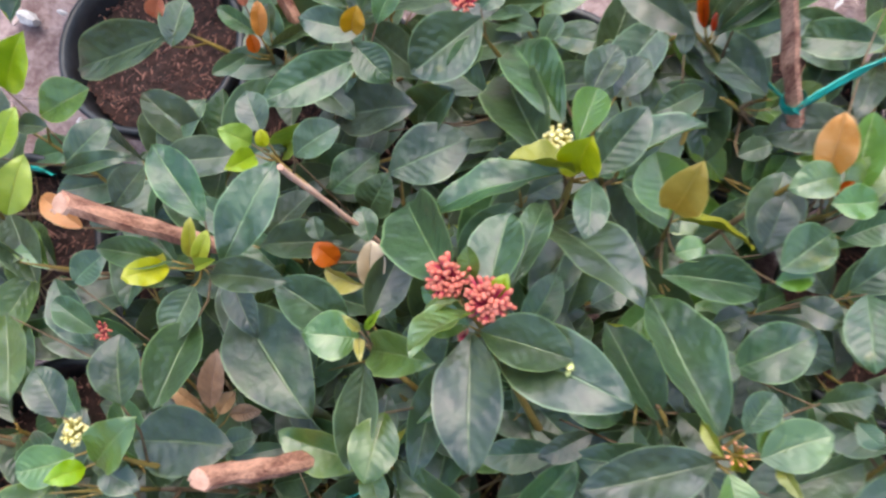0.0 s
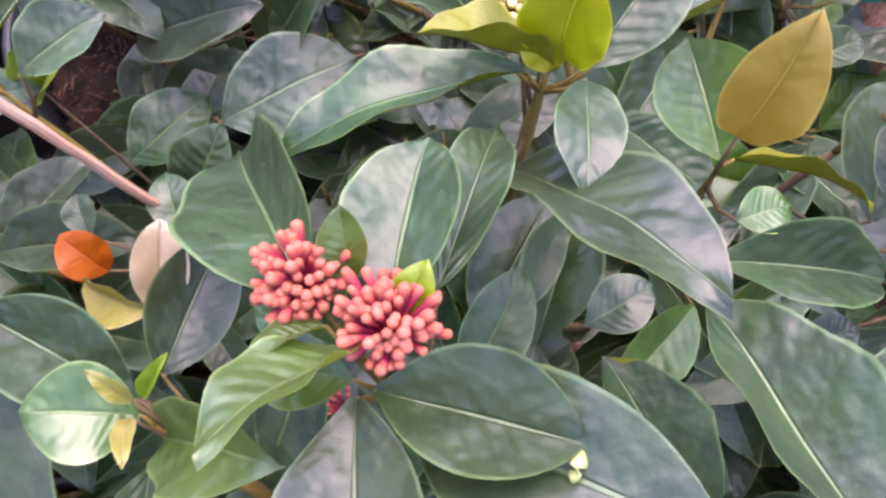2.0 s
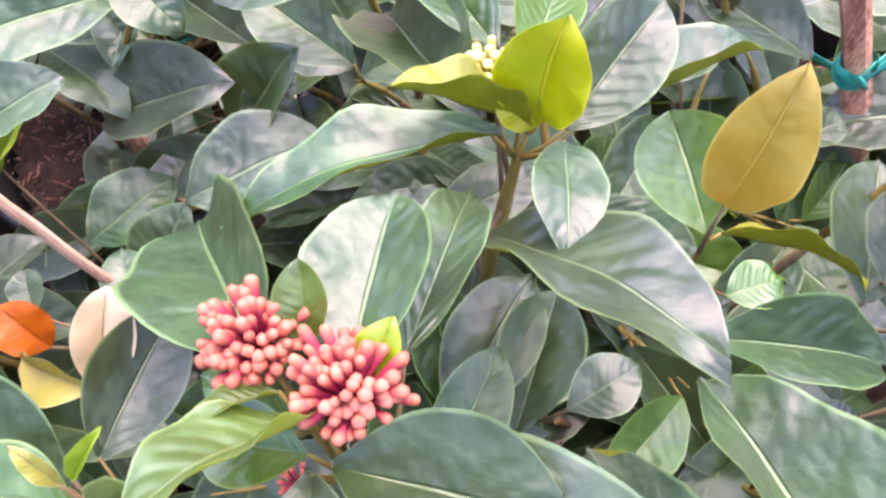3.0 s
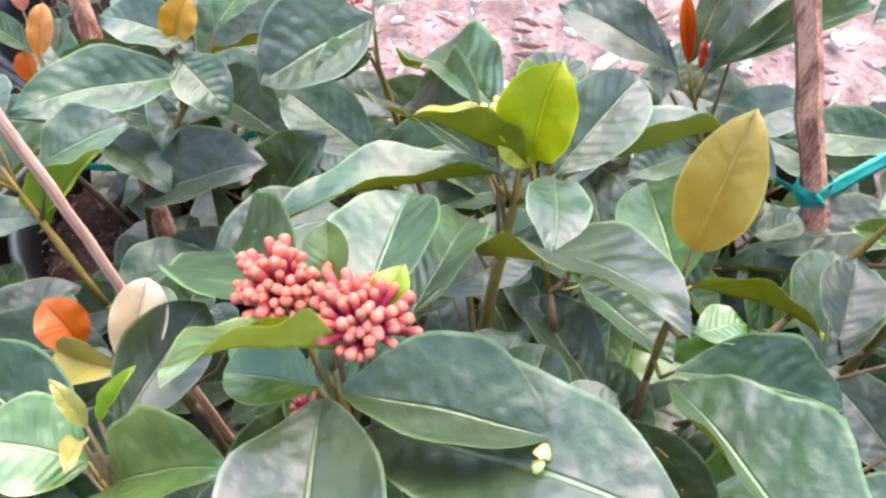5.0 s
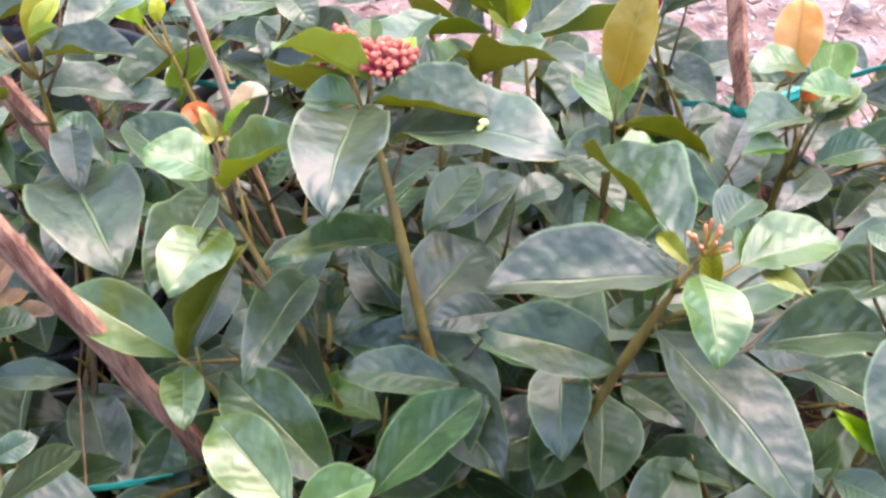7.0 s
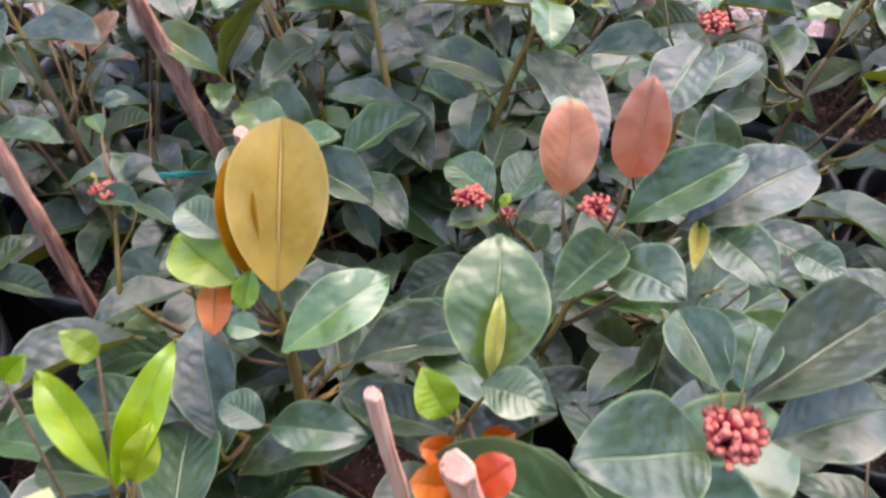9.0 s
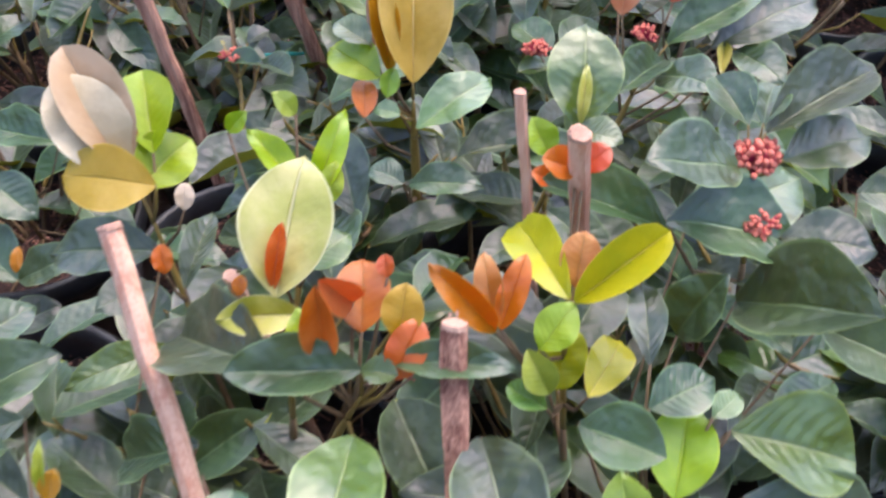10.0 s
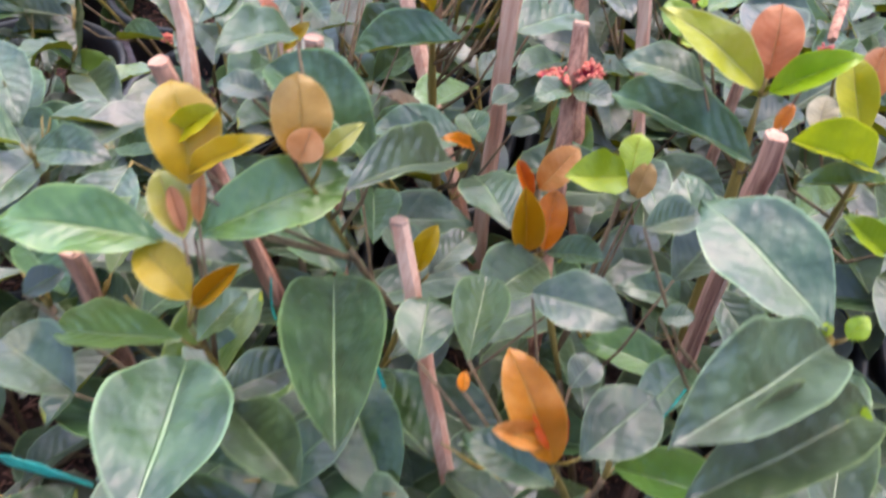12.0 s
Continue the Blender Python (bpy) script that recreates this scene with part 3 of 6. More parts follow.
s.leaf("G", (-0.217, 0.005, 0.449), (-0.226, -0.036, 0.456), (0.24, 0.11, 0.97), 0.027)
s.leaf("G", (-0.214, -0.018, 0.444), (-0.221, -0.081, 0.474), (0.27, 0.38, 0.88), 0.035)
s.leaf("Y", (-0.236, 0.016, 0.453), (-0.255, 0.003, 0.479), (0.77, 0.10, 0.63), 0.019)
s.leaf("Y", (-0.238, 0.016, 0.454), (-0.250, 0.028, 0.464), (0.30, -0.30, 0.90), 0.013)
s.leaf("Y", (-0.222, 0.025, 0.453), (-0.216, 0.047, 0.476), (0.26, -0.73, 0.63), 0.010)
s.leaf("Y", (-0.216, 0.022, 0.452), (-0.205, 0.040, 0.471), (0.07, -0.76, 0.65), 0.012)
s.leaf("L", (-0.217, 0.019, 0.452), (-0.198, 0.022, 0.465), (-0.50, -0.33, 0.80), 0.009)
s.done()
s = Sprig(2, 2, -0.020, 0.002, 0.452, (0.080, -0.135), 1.1)
s.leaf("G", (-0.010, 0.014, 0.468), (-0.001, 0.069, 0.464), (-0.16, 0.26, 0.95), 0.037)
s.leaf("G", (-0.014, -0.012, 0.464), (0.047, -0.026, 0.474), (-0.11, 0.08, 0.99), 0.036)
s.leaf("G", (-0.006, -0.014, 0.446), (0.083, -0.051, 0.480), (-0.42, 0.15, 0.90), 0.051)
s.leaf("G", (-0.020, -0.014, 0.460), (-0.012, -0.102, 0.475), (-0.08, 0.15, 0.99), 0.045)
s.leaf("M", (-0.018, 0.000, 0.468), (-0.053, -0.033, 0.508), (-0.25, 0.75, 0.61), 0.031)
s.leaf("G", (-0.033, 0.014, 0.462), (-0.084, 0.092, 0.390), (-0.36, 0.10, 0.93), 0.050)
s.leaf("M", (-0.029, 0.006, 0.470), (-0.050, -0.006, 0.479), (-0.21, 0.79, 0.58), 0.016)
s.leaf("M", (-0.023, 0.020, 0.466), (-0.026, 0.041, 0.478), (0.00, -0.29, 0.96), 0.015)
s.leaf("L", (-0.006, 0.008, 0.470), (0.001, 0.024, 0.481), (-0.30, -0.51, 0.81), 0.014)
s.leaf("G", (0.003, 0.020, 0.457), (0.022, 0.090, 0.428), (0.09, 0.36, 0.93), 0.024)
s.leaf("M", (-0.022, -0.008, 0.458), (-0.053, -0.004, 0.455), (0.00, -0.10, 1.00), 0.024)
s.head("red", (-0.037, 0.020, 0.475), 0.030)
s.head("red", (-0.009, 0.005, 0.482), 0.031)
s.head("red", (-0.024, -0.016, 0.460), 0.011)
s.done()
s = Sprig(2, 2, -0.102, -0.021, 0.399, (0.062, -0.120), 0.9)
s.leaf("G", (-0.119, -0.009, 0.379), (-0.174, 0.020, 0.405), (0.10, 0.00, 0.99), 0.040)
s.leaf("M", (-0.106, -0.017, 0.405), (-0.145, -0.018, 0.418), (0.15, -0.10, 0.98), 0.036)
s.leaf("G", (-0.100, -0.002, 0.404), (-0.081, 0.051, 0.408), (0.35, -0.10, 0.93), 0.032)
s.leaf("M", (-0.096, -0.025, 0.405), (-0.044, -0.034, 0.453), (-0.30, -0.10, 0.95), 0.032)
s.leaf("G", (-0.099, -0.035, 0.408), (-0.101, -0.110, 0.411), (0.10, 0.14, 0.98), 0.030)
s.leaf("P", (-0.101, -0.014, 0.428), (-0.111, -0.006, 0.444), (0.60, -0.45, 0.66), 0.007)
s.leaf("P", (-0.100, -0.020, 0.430), (-0.095, -0.036, 0.445), (0.02, 0.67, 0.74), 0.008)
s.leaf("L", (-0.096, -0.013, 0.431), (-0.084, -0.000, 0.447), (-0.29, -0.61, 0.74), 0.006)
s.leaf("M", (-0.079, -0.068, 0.417), (-0.087, -0.117, 0.424), (0.10, 0.11, 0.99), 0.035)
s.done()
s = Sprig(2, 1, 0.040, 0.109, 0.432, (0.030, 0.110), 1.1)
s.leaf("G", (0.0311, 0.108, 0.434), (-0.063, 0.071, 0.430), (-0.20, 0.40, 0.89), 0.032)
s.leaf("Y", (0.043, 0.108, 0.443), (0.048, 0.116, 0.486), (-0.35, -0.90, 0.25), 0.031)
s.leaf("Y", (0.043, 0.106, 0.441), (0.031, 0.112, 0.456), (-0.10, -0.62, 0.78), 0.017)
s.leaf("V", (0.041, 0.106, 0.440), (-0.006, 0.106, 0.464), (-0.10, 0.62, 0.78), 0.025)
s.leaf("G", (0.052, 0.101, 0.440), (0.051, 0.056, 0.450), (0.10, -0.10, 0.99), 0.025)
s.leaf("G", (0.053, 0.109, 0.434), (0.087, 0.153, 0.451), (0.10, -0.40, 0.91), 0.033)
s.leaf("G", (0.056, 0.110, 0.431), (0.130, 0.154, 0.424), (-0.10, 0.47, 0.88), 0.030)
s.leaf("G", (0.024, 0.114, 0.432), (-0.019, 0.206, 0.372), (-0.39, 0.39, 0.83), 0.047)
s.leaf("G", (0.029, 0.146, 0.430), (-0.016, 0.228, 0.385), (-0.20, 0.20, 0.96), 0.042)
s.leaf("M", (0.040, 0.130, 0.436), (0.052, 0.175, 0.428), (0.10, 0.00, 1.00), 0.026)
s.leaf("G", (0.0244, 0.074, 0.423), (0.087, 0.014, 0.482), (-0.10, 0.60, 0.79), 0.045)
s.head("yellow", (0.028, 0.128, 0.444), 0.021)
s.done()
s = Sprig(2, 1, 0.113, 0.090, 0.386)
s.leaf("H", (0.111, 0.090, 0.416), (0.118, 0.103, 0.480), (-0.40, -0.87, 0.30), 0.031)
s.leaf("M", (0.112, 0.091, 0.390), (0.098, 0.138, 0.402), (-0.10, -0.25, 0.96), 0.043)
s.leaf("V", (0.118, 0.092, 0.388), (0.174, 0.076, 0.383), (0.10, 0.88, 0.46), 0.026)
s.leaf("M", (0.116, 0.065, 0.392), (0.138, 0.072, 0.392), (0.00, 0.00, 1.00), 0.020)
s.leaf("G", (0.108, 0.050, 0.386), (0.183, 0.048, 0.367), (0.10, -0.10, 0.99), 0.035)
s.leaf("G", (0.186, 0.078, 0.352), (0.200, 0.143, 0.358), (-0.02, -0.14, 0.99), 0.045)
s.done()
s = Sprig(2, 2, 0.146, -0.075, 0.444, (0.078, -0.110), 1.05)
s.leaf("G", (0.143, -0.063, 0.438), (0.097, 0.028, 0.416), (0.30, -0.20, 0.93), 0.045)
s.leaf("G", (0.140, -0.080, 0.440), (0.056, -0.106, 0.445), (0.06, 0.00, 1.00), 0.040)
s.leaf("M", (0.147, -0.086, 0.449), (0.156, -0.128, 0.441), (0.24, -0.18, 0.95), 0.030)
s.leaf("G", (0.137, -0.083, 0.405), (0.203, -0.158, 0.391), (0.10, -0.15, 0.98), 0.045)
s.leaf("V", (0.144, -0.076, 0.444), (0.130, -0.053, 0.440), (-0.50, -0.11, 0.86), 0.009)
s.leaf("G", (0.155, -0.060, 0.451), (0.173, -0.034, 0.451), (-0.06, 0.04, 1.00), 0.023)
s.leaf("M", (0.166, -0.075, 0.447), (0.208, -0.056, 0.453), (-0.16, -0.02, 0.99), 0.033)
s.leaf("V", (0.177, -0.072, 0.443), (0.189, -0.098, 0.459), (-0.75, 0.10, 0.66), 0.010)
s.leaf("M", (0.166, -0.072, 0.446), (0.176, -0.047, 0.452), (-0.06, -0.23, 0.97), 0.016)
s.leaf("G", (0.177, -0.097, 0.420), (0.241, -0.070, 0.410), (0.21, -0.19, 0.96), 0.032)
s.leaf("G", (0.216, -0.034, 0.397), (0.253, -0.024, 0.400), (-0.03, -0.30, 0.95), 0.028)
s.leaf("V", (0.155, -0.084, 0.436), (0.152, -0.068, 0.454), (-0.12, -0.77, 0.63), 0.010)
s.head("sparse", (0.150, -0.074, 0.459), 0.022)
s.done()
s = Sprig(1, 0, -0.306, 0.243, 0.350)
s.leaf("G", (-0.309, 0.238, 0.357), (-0.417, 0.216, 0.318), (-0.28, -0.30, 0.91), 0.048)
s.leaf("G", (-0.311, 0.226, 0.355), (-0.304, 0.269, 0.359), (0.20, -0.13, 0.97), 0.030)
s.leaf("O", (-0.328, 0.249, 0.362), (-0.317, 0.261, 0.379), (0.05, -0.82, 0.57), 0.017)
s.done()
s = Sprig(1, 0, -0.172, 0.190, 0.290)
s.leaf("G", (-0.172, 0.190, 0.298), (-0.096, 0.190, 0.338), (-0.47, -0.18, 0.86), 0.051)
s.leaf("G", (-0.101, 0.188, 0.288), (-0.063, 0.200, 0.352), (-0.68, -0.55, 0.48), 0.046)
s.leaf("G", (-0.117, 0.137, 0.313), (-0.048, 0.169, 0.323), (-0.06, -0.19, 0.98), 0.053)
s.leaf("G", (-0.173, 0.125, 0.285), (-0.133, 0.162, 0.290), (0.02, -0.20, 0.98), 0.039)
s.leaf("G", (-0.139, 0.109, 0.276), (-0.117, 0.136, 0.312), (-0.29, -0.67, 0.68), 0.037)
s.leaf("G", (-0.083, 0.240, 0.296), (-0.041, 0.226, 0.303), (-0.22, -0.10, 0.97), 0.032)
s.done()
s = Sprig(1, 1, -0.196, 0.123, 0.397)
s.leaf("L", (-0.207, 0.125, 0.407), (-0.225, 0.127, 0.431), (0.72, -0.33, 0.61), 0.022)
s.leaf("L", (-0.214, 0.154, 0.309), (-0.169, 0.159, 0.372), (-0.10, -0.55, 0.83), 0.024)
s.leaf("L", (-0.204, 0.117, 0.405), (-0.217, 0.097, 0.427), (0.71, 0.22, 0.66), 0.018)
s.leaf("G", (-0.200, 0.134, 0.408), (-0.216, 0.166, 0.413), (0.13, -0.10, 0.99), 0.026)
s.leaf("G", (-0.174, 0.119, 0.402), (-0.139, 0.143, 0.409), (-0.04, -0.25, 0.97), 0.029)
s.leaf("Y", (-0.198, 0.123, 0.406), (-0.197, 0.133, 0.418), (0.28, -0.77, 0.57), 0.011)
s.done()
s = Sprig(2, 1, 0.046, 0.182, 0.387)
s.leaf("G", (0.048, 0.182, 0.395), (0.067, 0.222, 0.400), (-0.00, -0.15, 0.99), 0.029)
s.leaf("G", (0.067, 0.183, 0.393), (0.091, 0.214, 0.395), (0.01, -0.12, 0.99), 0.028)
s.done()
s = Sprig(2, 1, 0.218, 0.133, 0.418)
s.leaf("M", (0.221, 0.120, 0.423), (0.185, 0.107, 0.429), (0.15, -0.04, 0.99), 0.027)
s.leaf("M", (0.248, 0.106, 0.417), (0.215, 0.100, 0.423), (0.18, -0.06, 0.98), 0.025)
s.leaf("G", (0.218, 0.082, 0.416), (0.182, 0.051, 0.424), (0.11, 0.10, 0.99), 0.034)
s.leaf("M", (0.181, 0.044, 0.414), (0.206, 0.049, 0.417), (-0.14, -0.09, 0.99), 0.018)
s.done()
s = Sprig(0, 1, -0.399, 0.130, 0.389)
s.leaf("M", (-0.390, 0.142, 0.398), (-0.347, 0.163, 0.408), (-0.07, -0.30, 0.95), 0.036)
s.leaf("L", (-0.419, 0.159, 0.406), (-0.387, 0.191, 0.446), (0.08, -0.81, 0.58), 0.034)
s.leaf("L", (-0.405, 0.059, 0.393), (-0.386, 0.102, 0.416), (0.30, -0.50, 0.80), 0.030)
s.leaf("L", (-0.420, 0.104, 0.398), (-0.404, 0.143, 0.412), (0.30, -0.30, 0.90), 0.024)
s.leaf("G", (-0.367, 0.106, 0.388), (-0.332, 0.142, 0.394), (0.09, -0.27, 0.96), 0.030)
s.leaf("G", (-0.369, 0.099, 0.387), (-0.309, 0.113, 0.397), (-0.12, -0.20, 0.97), 0.017)
s.leaf("G", (-0.326, 0.076, 0.376), (-0.302, 0.109, 0.384), (0.08, -0.28, 0.96), 0.029)
s.leaf("G", (-0.408, 0.133, 0.399), (-0.379, 0.131, 0.402), (-0.11, -0.11, 0.99), 0.018)
s.leaf("O", (-0.338, 0.052, 0.396), (-0.374, 0.074, 0.402), (0.20, -0.20, 0.95), 0.020)
s.done()
s = Sprig(1, 2, -0.278, -0.113, 0.437)
s.leaf("G", (-0.254, -0.081, 0.450), (-0.261, -0.033, 0.457), (0.22, -0.13, 0.97), 0.035)
s.leaf("M", (-0.269, -0.120, 0.443), (-0.231, -0.089, 0.480), (-0.37, -0.49, 0.79), 0.033)
s.leaf("M", (-0.284, -0.117, 0.445), (-0.322, -0.132, 0.450), (0.13, -0.01, 0.99), 0.029)
s.leaf("L", (-0.276, -0.124, 0.443), (-0.292, -0.134, 0.464), (0.72, 0.23, 0.65), 0.017)
s.leaf("G", (-0.294, -0.092, 0.453), (-0.319, -0.060, 0.456), (0.21, 0.04, 0.98), 0.029)
s.leaf("G", (-0.265, -0.123, 0.441), (-0.234, -0.134, 0.447), (-0.12, 0.17, 0.98), 0.024)
s.head("yellow", (-0.286, -0.102, 0.449), 0.021)
s.done()
s = Sprig(1, 2, -0.285, -0.106, 0.347)
s.leaf("G", (-0.285, -0.106, 0.355), (-0.202, -0.103, 0.369), (-0.17, 0.02, 0.99), 0.054)
s.leaf("G", (-0.213, 0.005, 0.370), (-0.141, -0.076, 0.385), (-0.03, 0.17, 0.99), 0.062)
s.leaf("G", (-0.319, -0.027, 0.377), (-0.359, -0.004, 0.383), (0.16, -0.00, 0.99), 0.023)
s.leaf("G", (-0.217, -0.104, 0.346), (-0.189, -0.094, 0.352), (-0.16, -0.08, 0.98), 0.022)
s.leaf("M", (-0.392, -0.020, 0.388), (-0.368, -0.085, 0.400), (0.18, 0.23, 0.96), 0.036)
s.leaf("G", (-0.341, 0.010, 0.388), (-0.315, 0.033, 0.396), (-0.04, -0.31, 0.95), 0.026)
s.head("red", (-0.318, -0.025, 0.377), 0.015)
s.done()
s = Sprig(1, 2, -0.237, -0.080, 0.324)
s.leaf("B", (-0.237, -0.076, 0.333), (-0.232, -0.030, 0.350), (0.20, -0.13, 0.97), 0.021)
s.leaf("B", (-0.240, -0.080, 0.332), (-0.269, -0.061, 0.342), (0.15, -0.10, 0.98), 0.014)
s.leaf("B", (-0.230, -0.080, 0.331), (-0.218, -0.061, 0.334), (0.05, -0.16, 0.99), 0.014)
s.leaf("B", (-0.221, -0.079, 0.330), (-0.194, -0.075, 0.335), (-0.16, -0.05, 0.99), 0.014)
s.done()
s = Sprig(2, 2, 0.027, -0.046, 0.295)
s.leaf("G", (0.022, -0.042, 0.304), (0.063, -0.088, 0.314), (-0.12, 0.12, 0.99), 0.045)
s.leaf("G", (0.052, -0.103, 0.287), (0.114, -0.067, 0.299), (-0.14, -0.06, 0.99), 0.044)
s.leaf("G", (-0.002, -0.125, 0.289), (0.057, -0.102, 0.297), (-0.13, -0.03, 0.99), 0.045)
s.leaf("G", (-0.101, -0.063, 0.314), (-0.064, -0.048, 0.320), (-0.12, -0.10, 0.99), 0.029)
s.leaf("G", (-0.067, -0.097, 0.303), (-0.083, -0.125, 0.306), (0.09, 0.07, 0.99), 0.023)
s.leaf("G", (-0.056, -0.132, 0.294), (-0.024, -0.121, 0.300), (-0.16, -0.04, 0.99), 0.025)
s.done()
s = Sprig(2, 1, 0.037, 0.029, 0.330)
s.leaf("G", (0.015, 0.027, 0.340), (0.049, 0.093, 0.340), (0.04, -0.00, 1.00), 0.040)
s.leaf("G", (0.042, 0.023, 0.336), (0.060, 0.084, 0.343), (-0.02, -0.11, 0.99), 0.036)
s.leaf("G", (0.059, 0.025, 0.375), (0.086, 0.042, 0.378), (-0.07, -0.10, 0.99), 0.024)
s.done()
s = Sprig(2, 1, 0.167, -0.010, 0.332)
s.leaf("G", (0.170, -0.010, 0.340), (0.228, 0.020, 0.349), (-0.12, -0.06, 0.99), 0.045)
s.leaf("G", (0.148, -0.012, 0.343), (0.178, -0.005, 0.340), (0.08, -0.01, 1.00), 0.023)
s.leaf("G", (0.152, 0.022, 0.350), (0.177, 0.032, 0.352), (-0.07, -0.06, 1.00), 0.019)
s.leaf("G", (0.216, 0.044, 0.345), (0.248, 0.030, 0.348), (-0.13, -0.07, 0.99), 0.025)
s.leaf("G", (0.266, 0.055, 0.341), (0.268, -0.005, 0.352), (-0.16, 0.17, 0.97), 0.041)
s.leaf("G", (0.232, -0.031, 0.327), (0.274, -0.058, 0.334), (-0.16, -0.01, 0.99), 0.036)
s.done()
s = Sprig(2, 2, 0.013, -0.008, 0.354)
s.leaf("G", (-0.004, -0.009, 0.364), (-0.056, -0.073, 0.405), (0.55, 0.09, 0.83), 0.022)
s.leaf("G", (0.010, -0.002, 0.369), (0.034, 0.048, 0.378), (0.12, -0.24, 0.96), 0.028)
s.leaf("G", (-0.021, -0.015, 0.361), (0.021, -0.018, 0.328), (0.54, -0.41, 0.74), 0.032)
s.leaf("G", (0.031, -0.031, 0.289), (-0.027, -0.065, 0.310), (0.39, -0.12, 0.91), 0.038)
s.leaf("G", (0.064, -0.068, 0.385), (0.028, -0.089, 0.392), (0.28, -0.18, 0.94), 0.021)
s.leaf("G", (0.123, -0.086, 0.376), (0.052, -0.085, 0.390), (0.19, -0.31, 0.93), 0.037)
s.leaf("G", (0.117, -0.055, 0.299), (0.092, -0.121, 0.307), (0.12, 0.08, 0.99), 0.039)
s.leaf("G", (0.009, -0.111, 0.261), (0.061, -0.084, 0.334), (-0.50, -0.64, 0.58), 0.050)
s.leaf("G", (0.135, -0.045, 0.307), (0.168, -0.075, 0.318), (-0.36, -0.03, 0.93), 0.027)
s.leaf("G", (0.074, -0.056, 0.305), (0.050, -0.030, 0.310), (-0.06, -0.21, 0.98), 0.026)
s.done()
s = Sprig(2, 1, 0.226, 0.103, 0.388, (0.235, 0.130), 1.0)
s.leaf("A", (0.214, 0.122, 0.416), (0.215, 0.155, 0.451), (-0.23, -0.72, 0.66), 0.028)
s.leaf("O", (0.222, 0.113, 0.406), (0.232, 0.119, 0.416), (-0.29, -0.73, 0.62), 0.012)
s.leaf("M", (0.233, 0.107, 0.399), (0.248, 0.174, 0.410), (-0.08, -0.16, 0.98), 0.027)
s.leaf("M", (0.240, 0.149, 0.360), (0.205, 0.150, 0.367), (0.15, -0.43, 0.89), 0.014)
s.leaf("G", (0.235, 0.087, 0.379), (0.275, 0.104, 0.384), (-0.00, -0.34, 0.94), 0.025)
s.leaf("G", (0.182, 0.077, 0.378), (0.194, 0.116, 0.387), (-0.04, -0.23, 0.97), 0.030)
s.done()
s = Sprig(1, 2, -0.208, -0.000, 0.351)
s.leaf("G", (-0.210, -0.001, 0.358), (-0.201, 0.031, 0.291), (0.93, 0.26, 0.25), 0.054)
s.leaf("G", (-0.218, 0.028, 0.388), (-0.189, -0.021, 0.385), (0.09, -0.02, 1.00), 0.024)
s.done()
s = Sprig(2, 2, -0.098, -0.105, 0.353)
s.leaf("M", (-0.102, -0.105, 0.357), (-0.165, -0.089, 0.379), (0.05, -0.25, 0.97), 0.034)
s.leaf("V", (-0.100, -0.102, 0.352), (-0.063, -0.079, 0.423), (-0.45, -0.80, 0.40), 0.014)
s.leaf("M", (-0.100, -0.106, 0.349), (-0.084, -0.144, 0.353), (0.16, -0.20, 0.96), 0.022)
s.leaf("G", (-0.094, -0.099, 0.358), (-0.086, -0.053, 0.373), (0.16, -0.24, 0.96), 0.024)
s.leaf("G", (-0.053, -0.027, 0.344), (-0.063, -0.113, 0.357), (0.14, -0.25, 0.96), 0.030)
s.done()
s = Sprig(2, 2, -0.020, -0.176, 0.351)
s.leaf("M", (-0.019, -0.178, 0.355), (-0.070, -0.138, 0.359), (0.00, -0.25, 0.97), 0.035)
s.leaf("M", (-0.016, -0.181, 0.355), (0.017, -0.159, 0.361), (0.00, -0.20, 0.98), 0.025)
s.leaf("M", (-0.017, -0.182, 0.353), (-0.016, -0.236, 0.347), (0.00, -0.20, 0.98), 0.034)
s.leaf("G", (-0.011, -0.177, 0.345), (0.053, -0.199, 0.339), (0.00, -0.25, 0.97), 0.038)
s.leaf("G", (-0.053, -0.157, 0.337), (-0.052, -0.208, 0.331), (0.00, -0.20, 0.98), 0.037)
s.leaf("G", (-0.005, -0.155, 0.341), (-0.082, -0.102, 0.345), (0.00, -0.25, 0.97), 0.038)
s.leaf("G", (0.011, -0.148, 0.325), (0.057, -0.088, 0.339), (0.00, -0.25, 0.97), 0.033)
s.leaf("G", (0.029, -0.147, 0.318), (0.074, -0.191, 0.312), (0.00, -0.20, 0.98), 0.030)
s.leaf("G", (0.044, -0.083, 0.338), (-0.020, -0.092, 0.345), (0.00, -0.20, 0.98), 0.027)
s.done()
s = Sprig(1, 3, -0.135, -0.228, 0.323)
s.leaf("G", (-0.125, -0.224, 0.333), (-0.139, -0.190, 0.338), (0.16, -0.07, 0.98), 0.023)
s.leaf("G", (-0.128, -0.218, 0.339), (-0.115, -0.199, 0.342), (0.17, -0.27, 0.95), 0.017)
s.leaf("G", (-0.145, -0.234, 0.327), (-0.108, -0.236, 0.332), (-0.14, -0.17, 0.98), 0.021)
s.leaf("G", (-0.114, -0.228, 0.328), (-0.077, -0.246, 0.332), (-0.13, -0.04, 0.99), 0.026)
s.leaf("G", (-0.150, -0.202, 0.357), (-0.130, -0.163, 0.350), (0.35, -0.00, 0.94), 0.017)
s.leaf("G", (-0.174, -0.100, 0.311), (-0.221, -0.113, 0.317), (0.19, -0.27, 0.94), 0.019)
s.leaf("P", (-0.148, -0.224, 0.337), (-0.151, -0.222, 0.341), (0.66, -0.41, 0.63), 0.004)
